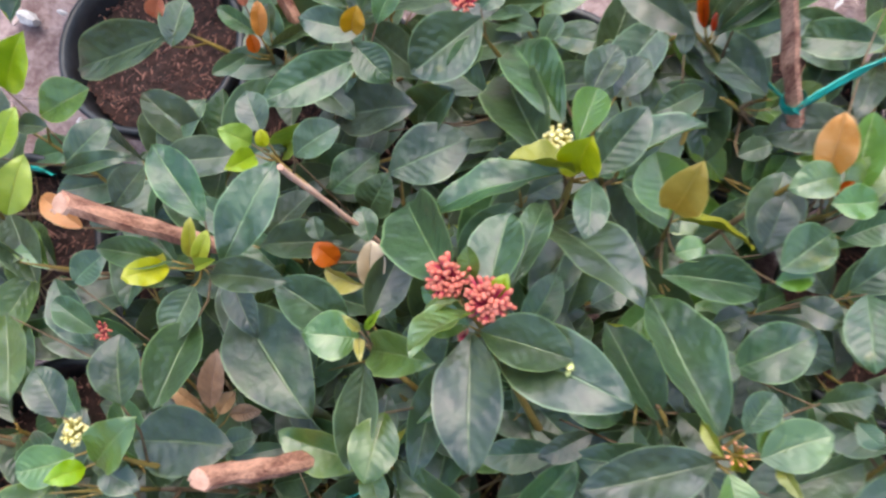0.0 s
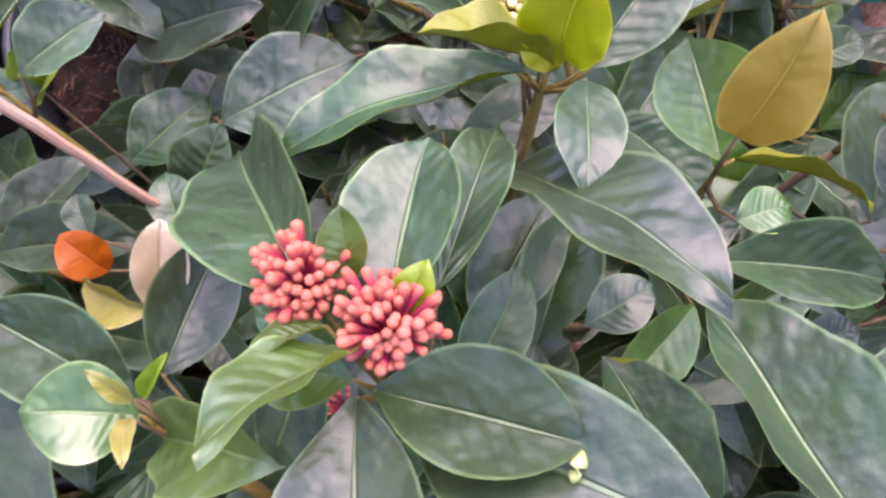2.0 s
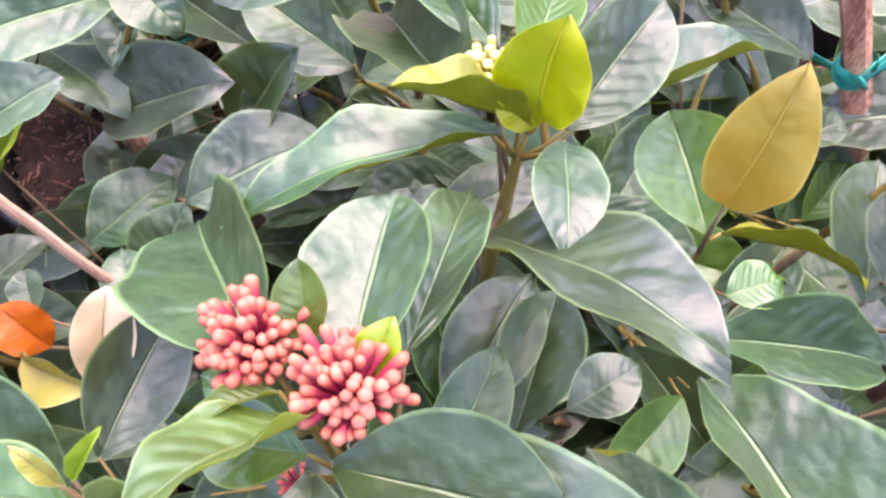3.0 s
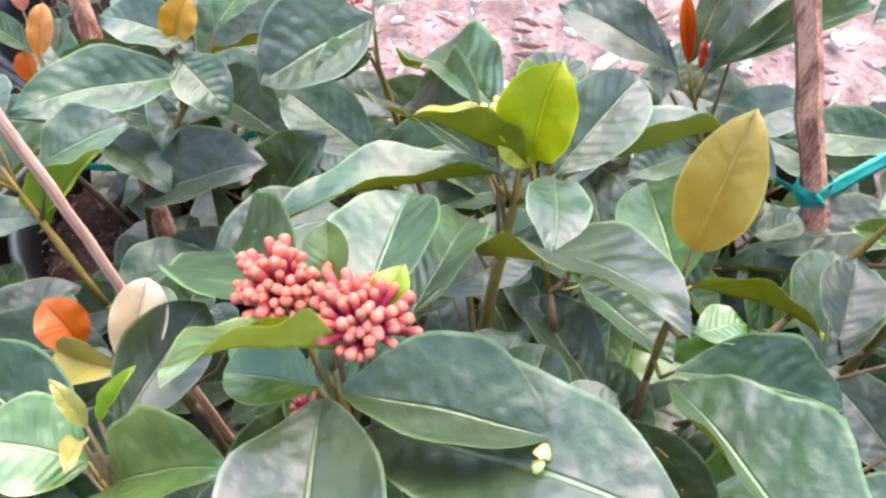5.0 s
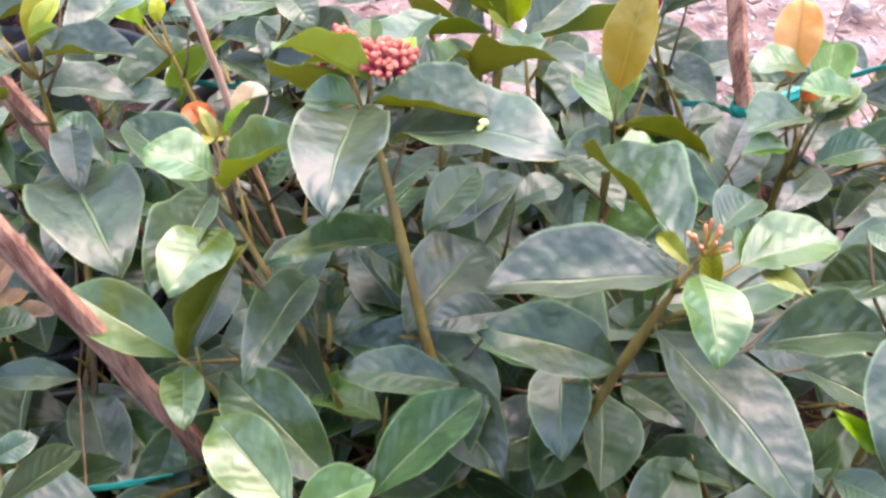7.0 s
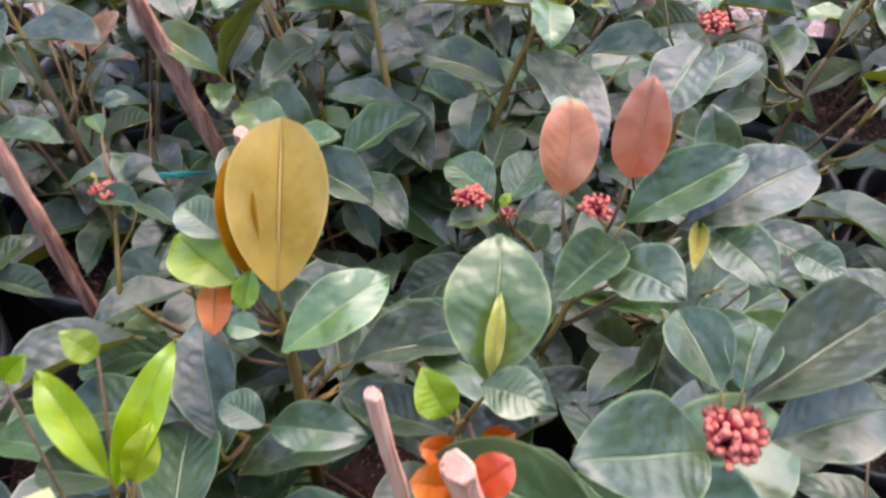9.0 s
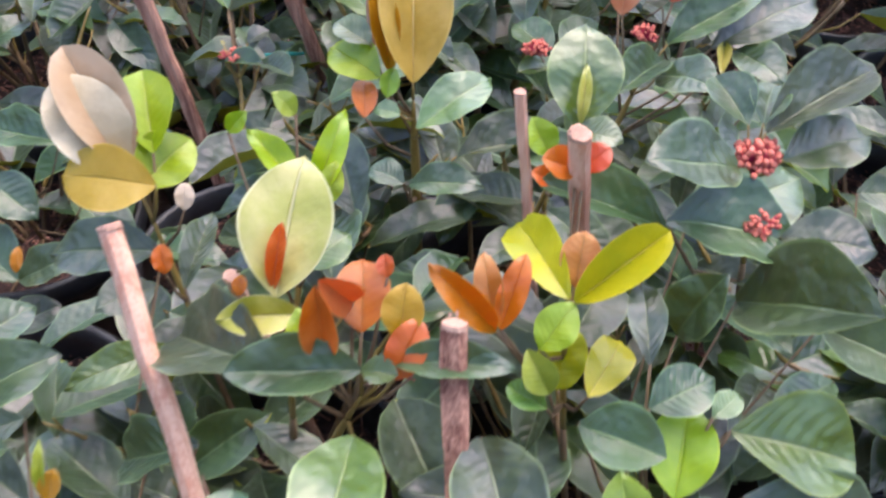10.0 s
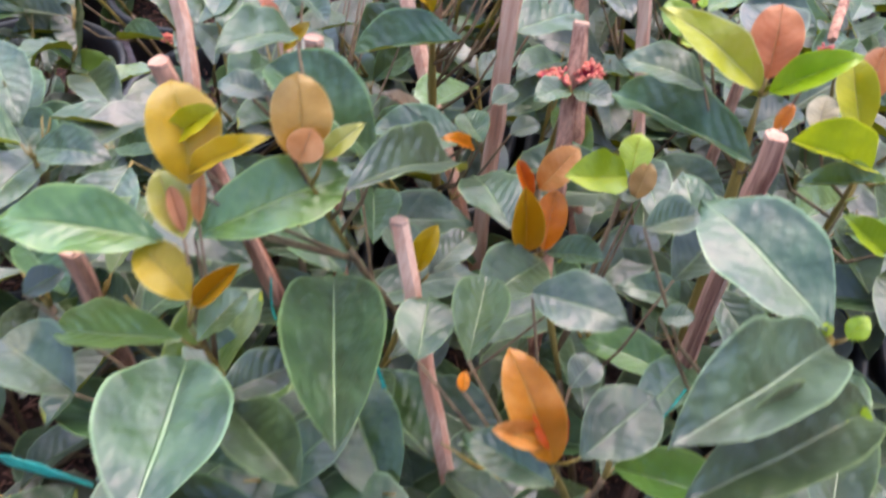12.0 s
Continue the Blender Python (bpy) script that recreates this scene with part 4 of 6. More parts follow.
s.leaf("G", (-0.153, -0.186, 0.373), (-0.138, -0.173, 0.376), (0.10, -0.36, 0.93), 0.014)
s.leaf("M", (-0.150, -0.200, 0.359), (-0.164, -0.187, 0.363), (0.15, -0.14, 0.98), 0.014)
s.head("red", (-0.135, -0.226, 0.333), 0.022)
s.head("red", (-0.146, -0.229, 0.332), 0.013)
s.done()
s = Sprig(3, 2, 0.136, -0.191, 0.345)
s.leaf("G", (0.136, -0.189, 0.355), (0.098, -0.162, 0.360), (-0.03, -0.24, 0.97), 0.033)
s.leaf("G", (0.147, -0.188, 0.353), (0.162, -0.148, 0.368), (-0.07, -0.32, 0.95), 0.032)
s.leaf("M", (0.140, -0.196, 0.347), (0.111, -0.219, 0.351), (0.20, -0.06, 0.98), 0.023)
s.leaf("L", (0.142, -0.192, 0.351), (0.147, -0.185, 0.359), (-0.27, -0.67, 0.70), 0.008)
s.leaf("G", (0.154, -0.193, 0.348), (0.192, -0.186, 0.353), (-0.08, -0.24, 0.97), 0.026)
s.head("red", (0.125, -0.205, 0.371), 0.022)
s.head("red", (0.150, -0.214, 0.369), 0.012)
s.done()
s = Sprig(3, 2, 0.258, -0.060, 0.428)
s.leaf("G", (0.259, -0.070, 0.426), (0.234, -0.139, 0.403), (-0.12, -0.27, 0.95), 0.044)
s.leaf("M", (0.257, -0.054, 0.442), (0.255, -0.011, 0.452), (-0.16, -0.21, 0.96), 0.031)
s.leaf("G", (0.251, -0.060, 0.437), (0.213, -0.045, 0.412), (-0.60, -0.24, 0.76), 0.028)
s.leaf("G", (0.287, -0.138, 0.359), (0.268, -0.113, 0.406), (0.12, -0.85, 0.51), 0.032)
s.leaf("L", (0.238, -0.118, 0.385), (0.213, -0.117, 0.409), (0.43, -0.74, 0.51), 0.010)
s.leaf("G", (0.220, -0.130, 0.377), (0.243, -0.142, 0.381), (-0.28, -0.22, 0.94), 0.019)
s.leaf("G", (0.221, -0.048, 0.453), (0.236, -0.062, 0.456), (-0.38, -0.17, 0.91), 0.015)
s.head("red", (0.262, -0.057, 0.438), 0.025)
s.done()
s = Sprig(2, 3, 0.212, -0.272, 0.424)
s.leaf("A", (0.186, -0.296, 0.462), (0.182, -0.266, 0.500), (0.10, -0.80, 0.58), 0.029)
s.leaf("M", (0.180, -0.247, 0.463), (0.179, -0.220, 0.470), (0.02, -0.25, 0.97), 0.020)
s.leaf("A", (0.218, -0.278, 0.466), (0.219, -0.268, 0.520), (-0.05, -0.95, 0.30), 0.027)
s.leaf("G", (0.221, -0.272, 0.430), (0.280, -0.231, 0.457), (-0.07, -0.45, 0.89), 0.034)
s.leaf("G", (0.252, -0.266, 0.428), (0.323, -0.205, 0.443), (0.09, -0.30, 0.95), 0.044)
s.leaf("G", (0.220, -0.281, 0.422), (0.192, -0.339, 0.430), (0.23, 0.04, 0.97), 0.030)
s.leaf("G", (0.219, -0.289, 0.415), (0.254, -0.324, 0.436), (-0.52, -0.00, 0.85), 0.038)
s.leaf("G", (0.269, -0.263, 0.427), (0.299, -0.301, 0.432), (-0.31, -0.12, 0.94), 0.032)
s.leaf("P", (0.260, -0.262, 0.430), (0.259, -0.297, 0.428), (-0.07, -0.07, 0.99), 0.010)
s.leaf("G", (0.314, -0.260, 0.420), (0.337, -0.280, 0.425), (-0.35, -0.21, 0.91), 0.023)
s.head("red", (0.204, -0.269, 0.437), 0.019)
s.done()
s = Sprig(2, 3, 0.064, -0.378, 0.430, (0.065, -0.365), 1.2)
s.leaf("H", (0.064, -0.378, 0.443), (0.048, -0.315, 0.497), (0.25, -0.58, 0.78), 0.047)
s.leaf("H", (0.048, -0.374, 0.445), (0.031, -0.340, 0.489), (0.33, -0.66, 0.67), 0.019)
s.leaf("L", (0.042, -0.379, 0.443), (0.002, -0.359, 0.447), (-0.08, -0.41, 0.91), 0.031)
s.leaf("M", (0.033, -0.365, 0.458), (0.005, -0.352, 0.462), (0.04, -0.30, 0.95), 0.022)
s.leaf("M", (0.071, -0.396, 0.421), (0.109, -0.343, 0.431), (0.17, -0.28, 0.94), 0.032)
s.leaf("R", (0.037, -0.398, 0.425), (0.029, -0.373, 0.436), (0.22, -0.31, 0.93), 0.017)
s.leaf("M", (0.059, -0.392, 0.427), (0.041, -0.392, 0.428), (0.07, -0.33, 0.94), 0.014)
s.leaf("L", (0.049, -0.387, 0.435), (0.050, -0.373, 0.449), (0.26, -0.74, 0.62), 0.013)
s.leaf("G", (0.072, -0.422, 0.396), (0.120, -0.420, 0.404), (-0.12, -0.32, 0.94), 0.024)
s.leaf("G", (0.069, -0.422, 0.396), (0.043, -0.415, 0.398), (0.04, -0.26, 0.96), 0.020)
s.done()
s = Sprig(2, 4, 0.027, -0.479, 0.411)
s.leaf("L", (0.025, -0.478, 0.422), (-0.020, -0.449, 0.445), (0.27, -0.38, 0.89), 0.018)
s.leaf("L", (0.028, -0.479, 0.418), (0.034, -0.423, 0.451), (0.32, -0.49, 0.81), 0.018)
s.leaf("L", (0.035, -0.476, 0.419), (0.039, -0.459, 0.440), (0.28, -0.76, 0.58), 0.016)
s.leaf("M", (0.031, -0.505, 0.394), (0.050, -0.476, 0.399), (0.18, -0.24, 0.95), 0.026)
s.leaf("L", (0.010, -0.443, 0.456), (-0.001, -0.446, 0.472), (0.75, -0.46, 0.48), 0.014)
s.leaf("L", (-0.026, -0.460, 0.449), (-0.016, -0.453, 0.461), (0.03, -0.89, 0.45), 0.012)
s.done()
s = Sprig(2, 4, 0.054, -0.584, 0.452)
s.leaf("P", (0.051, -0.582, 0.462), (0.047, -0.521, 0.497), (0.19, -0.47, 0.86), 0.044)
s.leaf("R", (0.049, -0.580, 0.464), (0.048, -0.558, 0.487), (0.22, -0.72, 0.66), 0.009)
s.leaf("P", (0.065, -0.585, 0.457), (0.025, -0.597, 0.455), (0.18, -0.57, 0.80), 0.019)
s.leaf("O", (0.033, -0.585, 0.461), (0.033, -0.578, 0.468), (0.23, -0.67, 0.71), 0.007)
s.done()
s = Sprig(2, 4, -0.066, -0.500, 0.426)
s.leaf("C", (-0.073, -0.496, 0.439), (-0.115, -0.480, 0.485), (0.45, -0.64, 0.62), 0.043)
s.leaf("H", (-0.052, -0.505, 0.441), (-0.102, -0.516, 0.447), (0.26, -0.60, 0.75), 0.038)
s.leaf("L", (-0.061, -0.486, 0.447), (-0.087, -0.438, 0.467), (0.16, -0.31, 0.94), 0.034)
s.leaf("L", (-0.065, -0.501, 0.432), (-0.050, -0.461, 0.440), (0.44, -0.33, 0.84), 0.034)
s.leaf("R", (-0.071, -0.485, 0.449), (-0.088, -0.470, 0.473), (0.39, -0.65, 0.65), 0.011)
s.leaf("C", (-0.075, -0.493, 0.442), (-0.116, -0.463, 0.495), (0.48, -0.55, 0.68), 0.037)
s.leaf("C", (-0.038, -0.505, 0.425), (-0.040, -0.495, 0.437), (0.40, -0.70, 0.59), 0.011)
s.leaf("R", (-0.042, -0.533, 0.400), (-0.047, -0.523, 0.413), (0.46, -0.63, 0.62), 0.012)
s.leaf("G", (-0.014, -0.558, 0.423), (-0.018, -0.508, 0.432), (0.19, -0.16, 0.97), 0.017)
s.done()
s = Sprig(2, 3, 0.173, -0.410, 0.444)
s.leaf("M", (0.173, -0.410, 0.451), (0.166, -0.361, 0.492), (0.09, -0.63, 0.78), 0.045)
s.leaf("M", (0.170, -0.412, 0.451), (0.199, -0.418, 0.455), (-0.21, -0.31, 0.93), 0.023)
s.leaf("L", (0.159, -0.424, 0.441), (0.145, -0.417, 0.461), (0.37, -0.74, 0.56), 0.019)
s.leaf("R", (0.176, -0.430, 0.432), (0.188, -0.427, 0.444), (-0.38, -0.75, 0.54), 0.012)
s.leaf("R", (0.165, -0.435, 0.430), (0.151, -0.442, 0.441), (0.73, -0.36, 0.59), 0.014)
s.leaf("P", (0.173, -0.410, 0.455), (0.171, -0.385, 0.481), (0.09, -0.72, 0.69), 0.008)
s.done()
s = Sprig(3, 3, 0.273, -0.410, 0.451)
s.leaf("G", (0.264, -0.421, 0.451), (0.212, -0.452, 0.472), (0.45, -0.08, 0.89), 0.046)
s.leaf("G", (0.266, -0.402, 0.467), (0.245, -0.368, 0.473), (-0.13, -0.23, 0.96), 0.028)
s.leaf("G", (0.276, -0.403, 0.464), (0.334, -0.346, 0.478), (0.03, -0.25, 0.97), 0.040)
s.leaf("G", (0.289, -0.411, 0.453), (0.337, -0.386, 0.460), (0.04, -0.28, 0.96), 0.037)
s.leaf("G", (0.274, -0.400, 0.468), (0.279, -0.370, 0.475), (-0.04, -0.21, 0.98), 0.023)
s.leaf("G", (0.232, -0.454, 0.426), (0.155, -0.442, 0.434), (0.08, -0.31, 0.95), 0.033)
s.leaf("G", (0.230, -0.451, 0.429), (0.304, -0.443, 0.419), (0.20, -0.27, 0.94), 0.054)
s.leaf("G", (0.295, -0.443, 0.424), (0.344, -0.449, 0.431), (-0.17, -0.29, 0.94), 0.038)
s.head("red", (0.273, -0.411, 0.457), 0.030)
s.head("red", (0.281, -0.437, 0.431), 0.024)
s.done()
s = Sprig(3, 4, 0.184, -0.547, 0.451)
s.leaf("Y", (0.184, -0.547, 0.458), (0.150, -0.490, 0.447), (-0.44, -0.10, 0.89), 0.026)
s.leaf("Y", (0.187, -0.548, 0.458), (0.225, -0.515, 0.483), (0.01, -0.59, 0.81), 0.023)
s.leaf("O", (0.186, -0.537, 0.456), (0.186, -0.518, 0.476), (-0.01, -0.75, 0.66), 0.020)
s.leaf("L", (0.175, -0.567, 0.441), (0.187, -0.548, 0.458), (-0.03, -0.65, 0.76), 0.021)
s.leaf("Y", (0.186, -0.559, 0.401), (0.188, -0.537, 0.426), (-0.02, -0.74, 0.67), 0.025)
s.leaf("Y", (0.201, -0.579, 0.428), (0.214, -0.539, 0.425), (0.19, 0.02, 0.98), 0.022)
s.leaf("L", (0.183, -0.581, 0.427), (0.169, -0.571, 0.445), (0.23, -0.78, 0.59), 0.017)
s.leaf("O", (0.153, -0.565, 0.446), (0.120, -0.564, 0.483), (0.50, -0.74, 0.45), 0.015)
s.leaf("O", (0.152, -0.564, 0.447), (0.141, -0.542, 0.474), (0.10, -0.74, 0.67), 0.014)
s.leaf("R", (0.155, -0.564, 0.447), (0.161, -0.540, 0.476), (-0.01, -0.76, 0.65), 0.014)
s.leaf("M", (0.183, -0.586, 0.422), (0.162, -0.580, 0.425), (0.02, -0.34, 0.94), 0.015)
s.leaf("R", (0.176, -0.476, 0.478), (0.159, -0.485, 0.489), (0.10, -0.55, 0.83), 0.018)
s.leaf("R", (0.180, -0.476, 0.478), (0.191, -0.468, 0.489), (-0.10, -0.55, 0.83), 0.016)
s.done()
s = Sprig(2, 4, 0.102, -0.616, 0.448)
s.leaf("O", (0.084, -0.609, 0.464), (0.082, -0.606, 0.505), (0.28, -0.96, 0.06), 0.016)
s.leaf("O", (0.098, -0.599, 0.471), (0.091, -0.570, 0.486), (0.11, -0.45, 0.89), 0.025)
s.leaf("H", (0.115, -0.598, 0.470), (0.114, -0.582, 0.489), (0.11, -0.75, 0.65), 0.019)
s.leaf("R", (0.116, -0.611, 0.458), (0.123, -0.593, 0.480), (0.03, -0.78, 0.62), 0.018)
s.leaf("L", (0.078, -0.612, 0.462), (0.069, -0.599, 0.479), (0.27, -0.70, 0.66), 0.016)
s.leaf("M", (0.101, -0.611, 0.460), (0.118, -0.612, 0.463), (-0.16, -0.34, 0.93), 0.013)
s.leaf("R", (0.105, -0.580, 0.488), (0.102, -0.573, 0.495), (0.15, -0.67, 0.72), 0.008)
s.leaf("O", (0.092, -0.591, 0.480), (0.083, -0.604, 0.507), (0.85, -0.52, 0.02), 0.016)
s.leaf("M", (0.103, -0.632, 0.440), (0.110, -0.697, 0.448), (0.03, 0.11, 0.99), 0.039)
s.leaf("G", (0.064, -0.618, 0.458), (-0.005, -0.587, 0.422), (-0.48, -0.10, 0.87), 0.047)
s.leaf("G", (0.101, -0.611, 0.460), (0.046, -0.632, 0.468), (0.26, -0.28, 0.92), 0.027)
s.leaf("G", (0.113, -0.606, 0.463), (0.168, -0.602, 0.471), (-0.11, -0.37, 0.92), 0.017)
s.head("red", (0.122, -0.608, 0.459), 0.007)
s.done()
s = Sprig(3, 4, 0.244, -0.624, 0.406)
s.leaf("L", (0.245, -0.618, 0.420), (0.246, -0.576, 0.437), (-0.11, -0.37, 0.92), 0.031)
s.leaf("L", (0.231, -0.637, 0.404), (0.220, -0.611, 0.422), (-0.04, -0.59, 0.81), 0.025)
s.leaf("L", (0.232, -0.640, 0.401), (0.255, -0.642, 0.408), (-0.23, -0.47, 0.85), 0.016)
s.leaf("M", (0.255, -0.589, 0.445), (0.266, -0.574, 0.447), (0.03, -0.19, 0.98), 0.013)
s.leaf("M", (0.264, -0.591, 0.441), (0.322, -0.585, 0.428), (0.26, -0.31, 0.91), 0.046)
s.leaf("G", (0.274, -0.612, 0.421), (0.341, -0.610, 0.404), (0.26, -0.31, 0.92), 0.041)
s.leaf("G", (0.249, -0.633, 0.405), (0.274, -0.611, 0.410), (0.04, -0.20, 0.98), 0.026)
s.leaf("G", (0.242, -0.690, 0.354), (0.242, -0.623, 0.363), (-0.06, -0.14, 0.99), 0.050)
s.leaf("G", (0.253, -0.651, 0.389), (0.289, -0.686, 0.397), (-0.29, -0.09, 0.95), 0.039)
s.leaf("G", (0.246, -0.502, 0.393), (0.262, -0.495, 0.440), (-0.55, -0.78, 0.29), 0.031)
s.leaf("G", (0.224, -0.578, 0.460), (0.216, -0.535, 0.467), (-0.08, -0.20, 0.98), 0.018)
s.leaf("G", (0.278, -0.469, 0.393), (0.334, -0.514, 0.449), (-0.72, -0.06, 0.69), 0.059)
s.leaf("M", (0.247, -0.417, 0.392), (0.317, -0.361, 0.403), (0.09, -0.28, 0.95), 0.059)
s.leaf("G", (0.324, -0.477, 0.394), (0.378, -0.514, 0.407), (-0.36, -0.22, 0.91), 0.043)
s.leaf("G", (0.227, -0.592, 0.447), (0.254, -0.572, 0.452), (0.05, -0.27, 0.96), 0.025)
s.leaf("G", (0.157, -0.617, 0.435), (0.185, -0.683, 0.441), (-0.14, 0.02, 0.99), 0.040)
s.leaf("G", (0.198, -0.603, 0.440), (0.236, -0.615, 0.447), (-0.24, -0.29, 0.93), 0.030)
s.done()
s = Sprig(4, 4, 0.363, -0.614, 0.379)
s.leaf("G", (0.368, -0.598, 0.400), (0.335, -0.646, 0.396), (-0.00, -0.07, 1.00), 0.029)
s.leaf("G", (0.331, -0.645, 0.364), (0.338, -0.617, 0.368), (-0.10, -0.13, 0.99), 0.022)
s.leaf("G", (0.300, -0.667, 0.347), (0.343, -0.640, 0.355), (-0.05, -0.20, 0.98), 0.037)
s.leaf("G", (0.347, -0.662, 0.344), (0.381, -0.627, 0.352), (-0.06, -0.15, 0.99), 0.037)
s.leaf("L", (0.410, -0.408, 0.367), (0.360, -0.382, 0.430), (0.06, -0.91, 0.41), 0.020)
s.leaf("G", (0.367, -0.321, 0.365), (0.422, -0.322, 0.370), (-0.08, -0.41, 0.91), 0.041)
s.done()
s = Sprig(2, 5, 0.051, -0.758, 0.471, (0.075, -0.740), 1.2)
s.leaf("H", (0.052, -0.763, 0.474), (0.023, -0.766, 0.506), (0.71, -0.39, 0.59), 0.019)
s.leaf("H", (0.053, -0.756, 0.481), (0.065, -0.738, 0.514), (0.07, -0.89, 0.45), 0.011)
s.leaf("H", (0.056, -0.757, 0.479), (0.089, -0.759, 0.505), (-0.53, -0.54, 0.65), 0.011)
s.leaf("O", (0.082, -0.745, 0.488), (0.071, -0.696, 0.483), (0.09, 0.11, 0.99), 0.023)
s.leaf("R", (0.105, -0.741, 0.488), (0.104, -0.716, 0.503), (0.15, -0.53, 0.83), 0.007)
s.leaf("O", (0.048, -0.757, 0.481), (0.046, -0.753, 0.485), (0.37, -0.57, 0.74), 0.004)
s.leaf("G", (0.105, -0.764, 0.467), (0.151, -0.717, 0.460), (0.22, -0.08, 0.97), 0.040)
s.leaf("G", (0.135, -0.726, 0.496), (0.154, -0.711, 0.496), (0.17, -0.16, 0.97), 0.018)
s.leaf("G", (0.091, -0.726, 0.503), (0.085, -0.699, 0.506), (0.07, -0.14, 0.99), 0.022)
s.leaf("G", (0.073, -0.773, 0.462), (0.005, -0.789, 0.452), (-0.06, -0.25, 0.97), 0.033)
s.leaf("R", (0.089, -0.748, 0.483), (0.093, -0.745, 0.488), (-0.16, -0.75, 0.64), 0.005)
s.leaf("G", (0.069, -0.730, 0.502), (0.076, -0.719, 0.505), (0.13, -0.28, 0.95), 0.011)
s.leaf("G", (0.037, -0.746, 0.492), (0.068, -0.750, 0.498), (-0.17, -0.20, 0.96), 0.024)
s.leaf("G", (0.099, -0.800, 0.435), (0.114, -0.785, 0.438), (0.06, -0.26, 0.96), 0.016)
s.leaf("G", (0.097, -0.819, 0.418), (0.081, -0.795, 0.421), (0.02, -0.17, 0.99), 0.023)
s.leaf("G", (0.114, -0.812, 0.422), (0.132, -0.799, 0.424), (0.02, -0.26, 0.96), 0.016)
s.leaf("B", (0.064, -0.816, 0.424), (0.024, -0.797, 0.429), (0.04, -0.21, 0.98), 0.010)
s.leaf("O", (0.092, -0.823, 0.414), (0.074, -0.839, 0.434), (0.75, -0.03, 0.66), 0.010)
s.leaf("G", (0.084, -0.821, 0.417), (0.026, -0.827, 0.423), (0.15, -0.23, 0.96), 0.036)
s.done()
s = Sprig(1, 5, -0.015, -0.737, 0.394)
s.leaf("G", (-0.062, -0.765, 0.383), (-0.047, -0.680, 0.393), (0.22, -0.16, 0.96), 0.041)
s.leaf("G", (-0.040, -0.763, 0.381), (-0.031, -0.703, 0.388), (0.21, -0.13, 0.97), 0.035)
s.leaf("G", (-0.080, -0.629, 0.381), (-0.120, -0.673, 0.390), (0.36, -0.11, 0.92), 0.032)
s.leaf("M", (-0.025, -0.568, 0.381), (-0.071, -0.607, 0.379), (0.22, -0.27, 0.94), 0.022)
s.leaf("G", (0.014, -0.622, 0.382), (-0.038, -0.621, 0.342), (-0.56, -0.34, 0.75), 0.036)
s.leaf("G", (-0.064, -0.501, 0.380), (-0.140, -0.511, 0.368), (-0.07, -0.38, 0.92), 0.039)
s.leaf("G", (-0.055, -0.529, 0.380), (-0.077, -0.557, 0.386), (0.38, -0.09, 0.92), 0.027)
s.leaf("L", (-0.012, -0.691, 0.444), (-0.016, -0.676, 0.461), (0.40, -0.66, 0.63), 0.005)
s.leaf("H", (-0.009, -0.692, 0.442), (-0.009, -0.682, 0.451), (0.34, -0.64, 0.69), 0.009)
s.done()
s = Sprig(0, 3, -0.267, -0.406, 0.312)
s.leaf("G", (-0.269, -0.410, 0.316), (-0.224, -0.424, 0.297), (0.29, -0.33, 0.90), 0.038)
s.leaf("G", (-0.217, -0.379, 0.338), (-0.282, -0.375, 0.336), (-0.03, -0.34, 0.94), 0.037)
s.leaf("G", (-0.229, -0.460, 0.263), (-0.171, -0.447, 0.295), (-0.30, -0.51, 0.80), 0.032)
s.leaf("G", (-0.231, -0.461, 0.263), (-0.285, -0.431, 0.273), (0.08, -0.20, 0.98), 0.047)
s.leaf("O", (-0.233, -0.457, 0.267), (-0.235, -0.442, 0.281), (0.43, -0.61, 0.67), 0.009)
s.leaf("G", (-0.192, -0.410, 0.305), (-0.179, -0.380, 0.310), (0.26, -0.27, 0.93), 0.025)
s.leaf("R", (-0.273, -0.404, 0.322), (-0.280, -0.388, 0.339), (0.45, -0.54, 0.71), 0.009)
s.leaf("G", (-0.269, -0.400, 0.326), (-0.312, -0.388, 0.334), (0.11, -0.28, 0.95), 0.034)
s.leaf("G", (-0.269, -0.490, 0.242), (-0.299, -0.403, 0.260), (0.22, -0.13, 0.97), 0.059)
s.leaf("G", (-0.230, -0.489, 0.237), (-0.200, -0.461, 0.243), (0.16, -0.36, 0.92), 0.031)
s.head("red", (-0.277, -0.498, 0.235), 0.020)
s.done()
s = Sprig(1, 5, -0.149, -0.653, 0.396)
s.leaf("G", (-0.152, -0.653, 0.404), (-0.181, -0.579, 0.421), (0.19, -0.17, 0.97), 0.057)
s.leaf("G", (-0.148, -0.655, 0.401), (-0.137, -0.714, 0.405), (0.19, 0.08, 0.98), 0.044)
s.leaf("G", (-0.137, -0.653, 0.403), (-0.118, -0.708, 0.404), (0.12, 0.05, 0.99), 0.031)
s.leaf("G", (-0.131, -0.606, 0.390), (-0.109, -0.564, 0.389), (0.32, -0.15, 0.93), 0.029)
s.leaf("R", (-0.111, -0.641, 0.412), (-0.119, -0.621, 0.434), (0.41, -0.64, 0.65), 0.008)
s.leaf("G", (-0.104, -0.648, 0.404), (-0.063, -0.605, 0.411), (0.20, -0.34, 0.92), 0.035)
s.leaf("G", (-0.104, -0.664, 0.389), (-0.069, -0.653, 0.395), (-0.03, -0.40, 0.91), 0.028)
s.head("red", (-0.148, -0.649, 0.407), 0.027)
s.done()
s = Sprig(2, 6, -0.027, -0.838, 0.469)
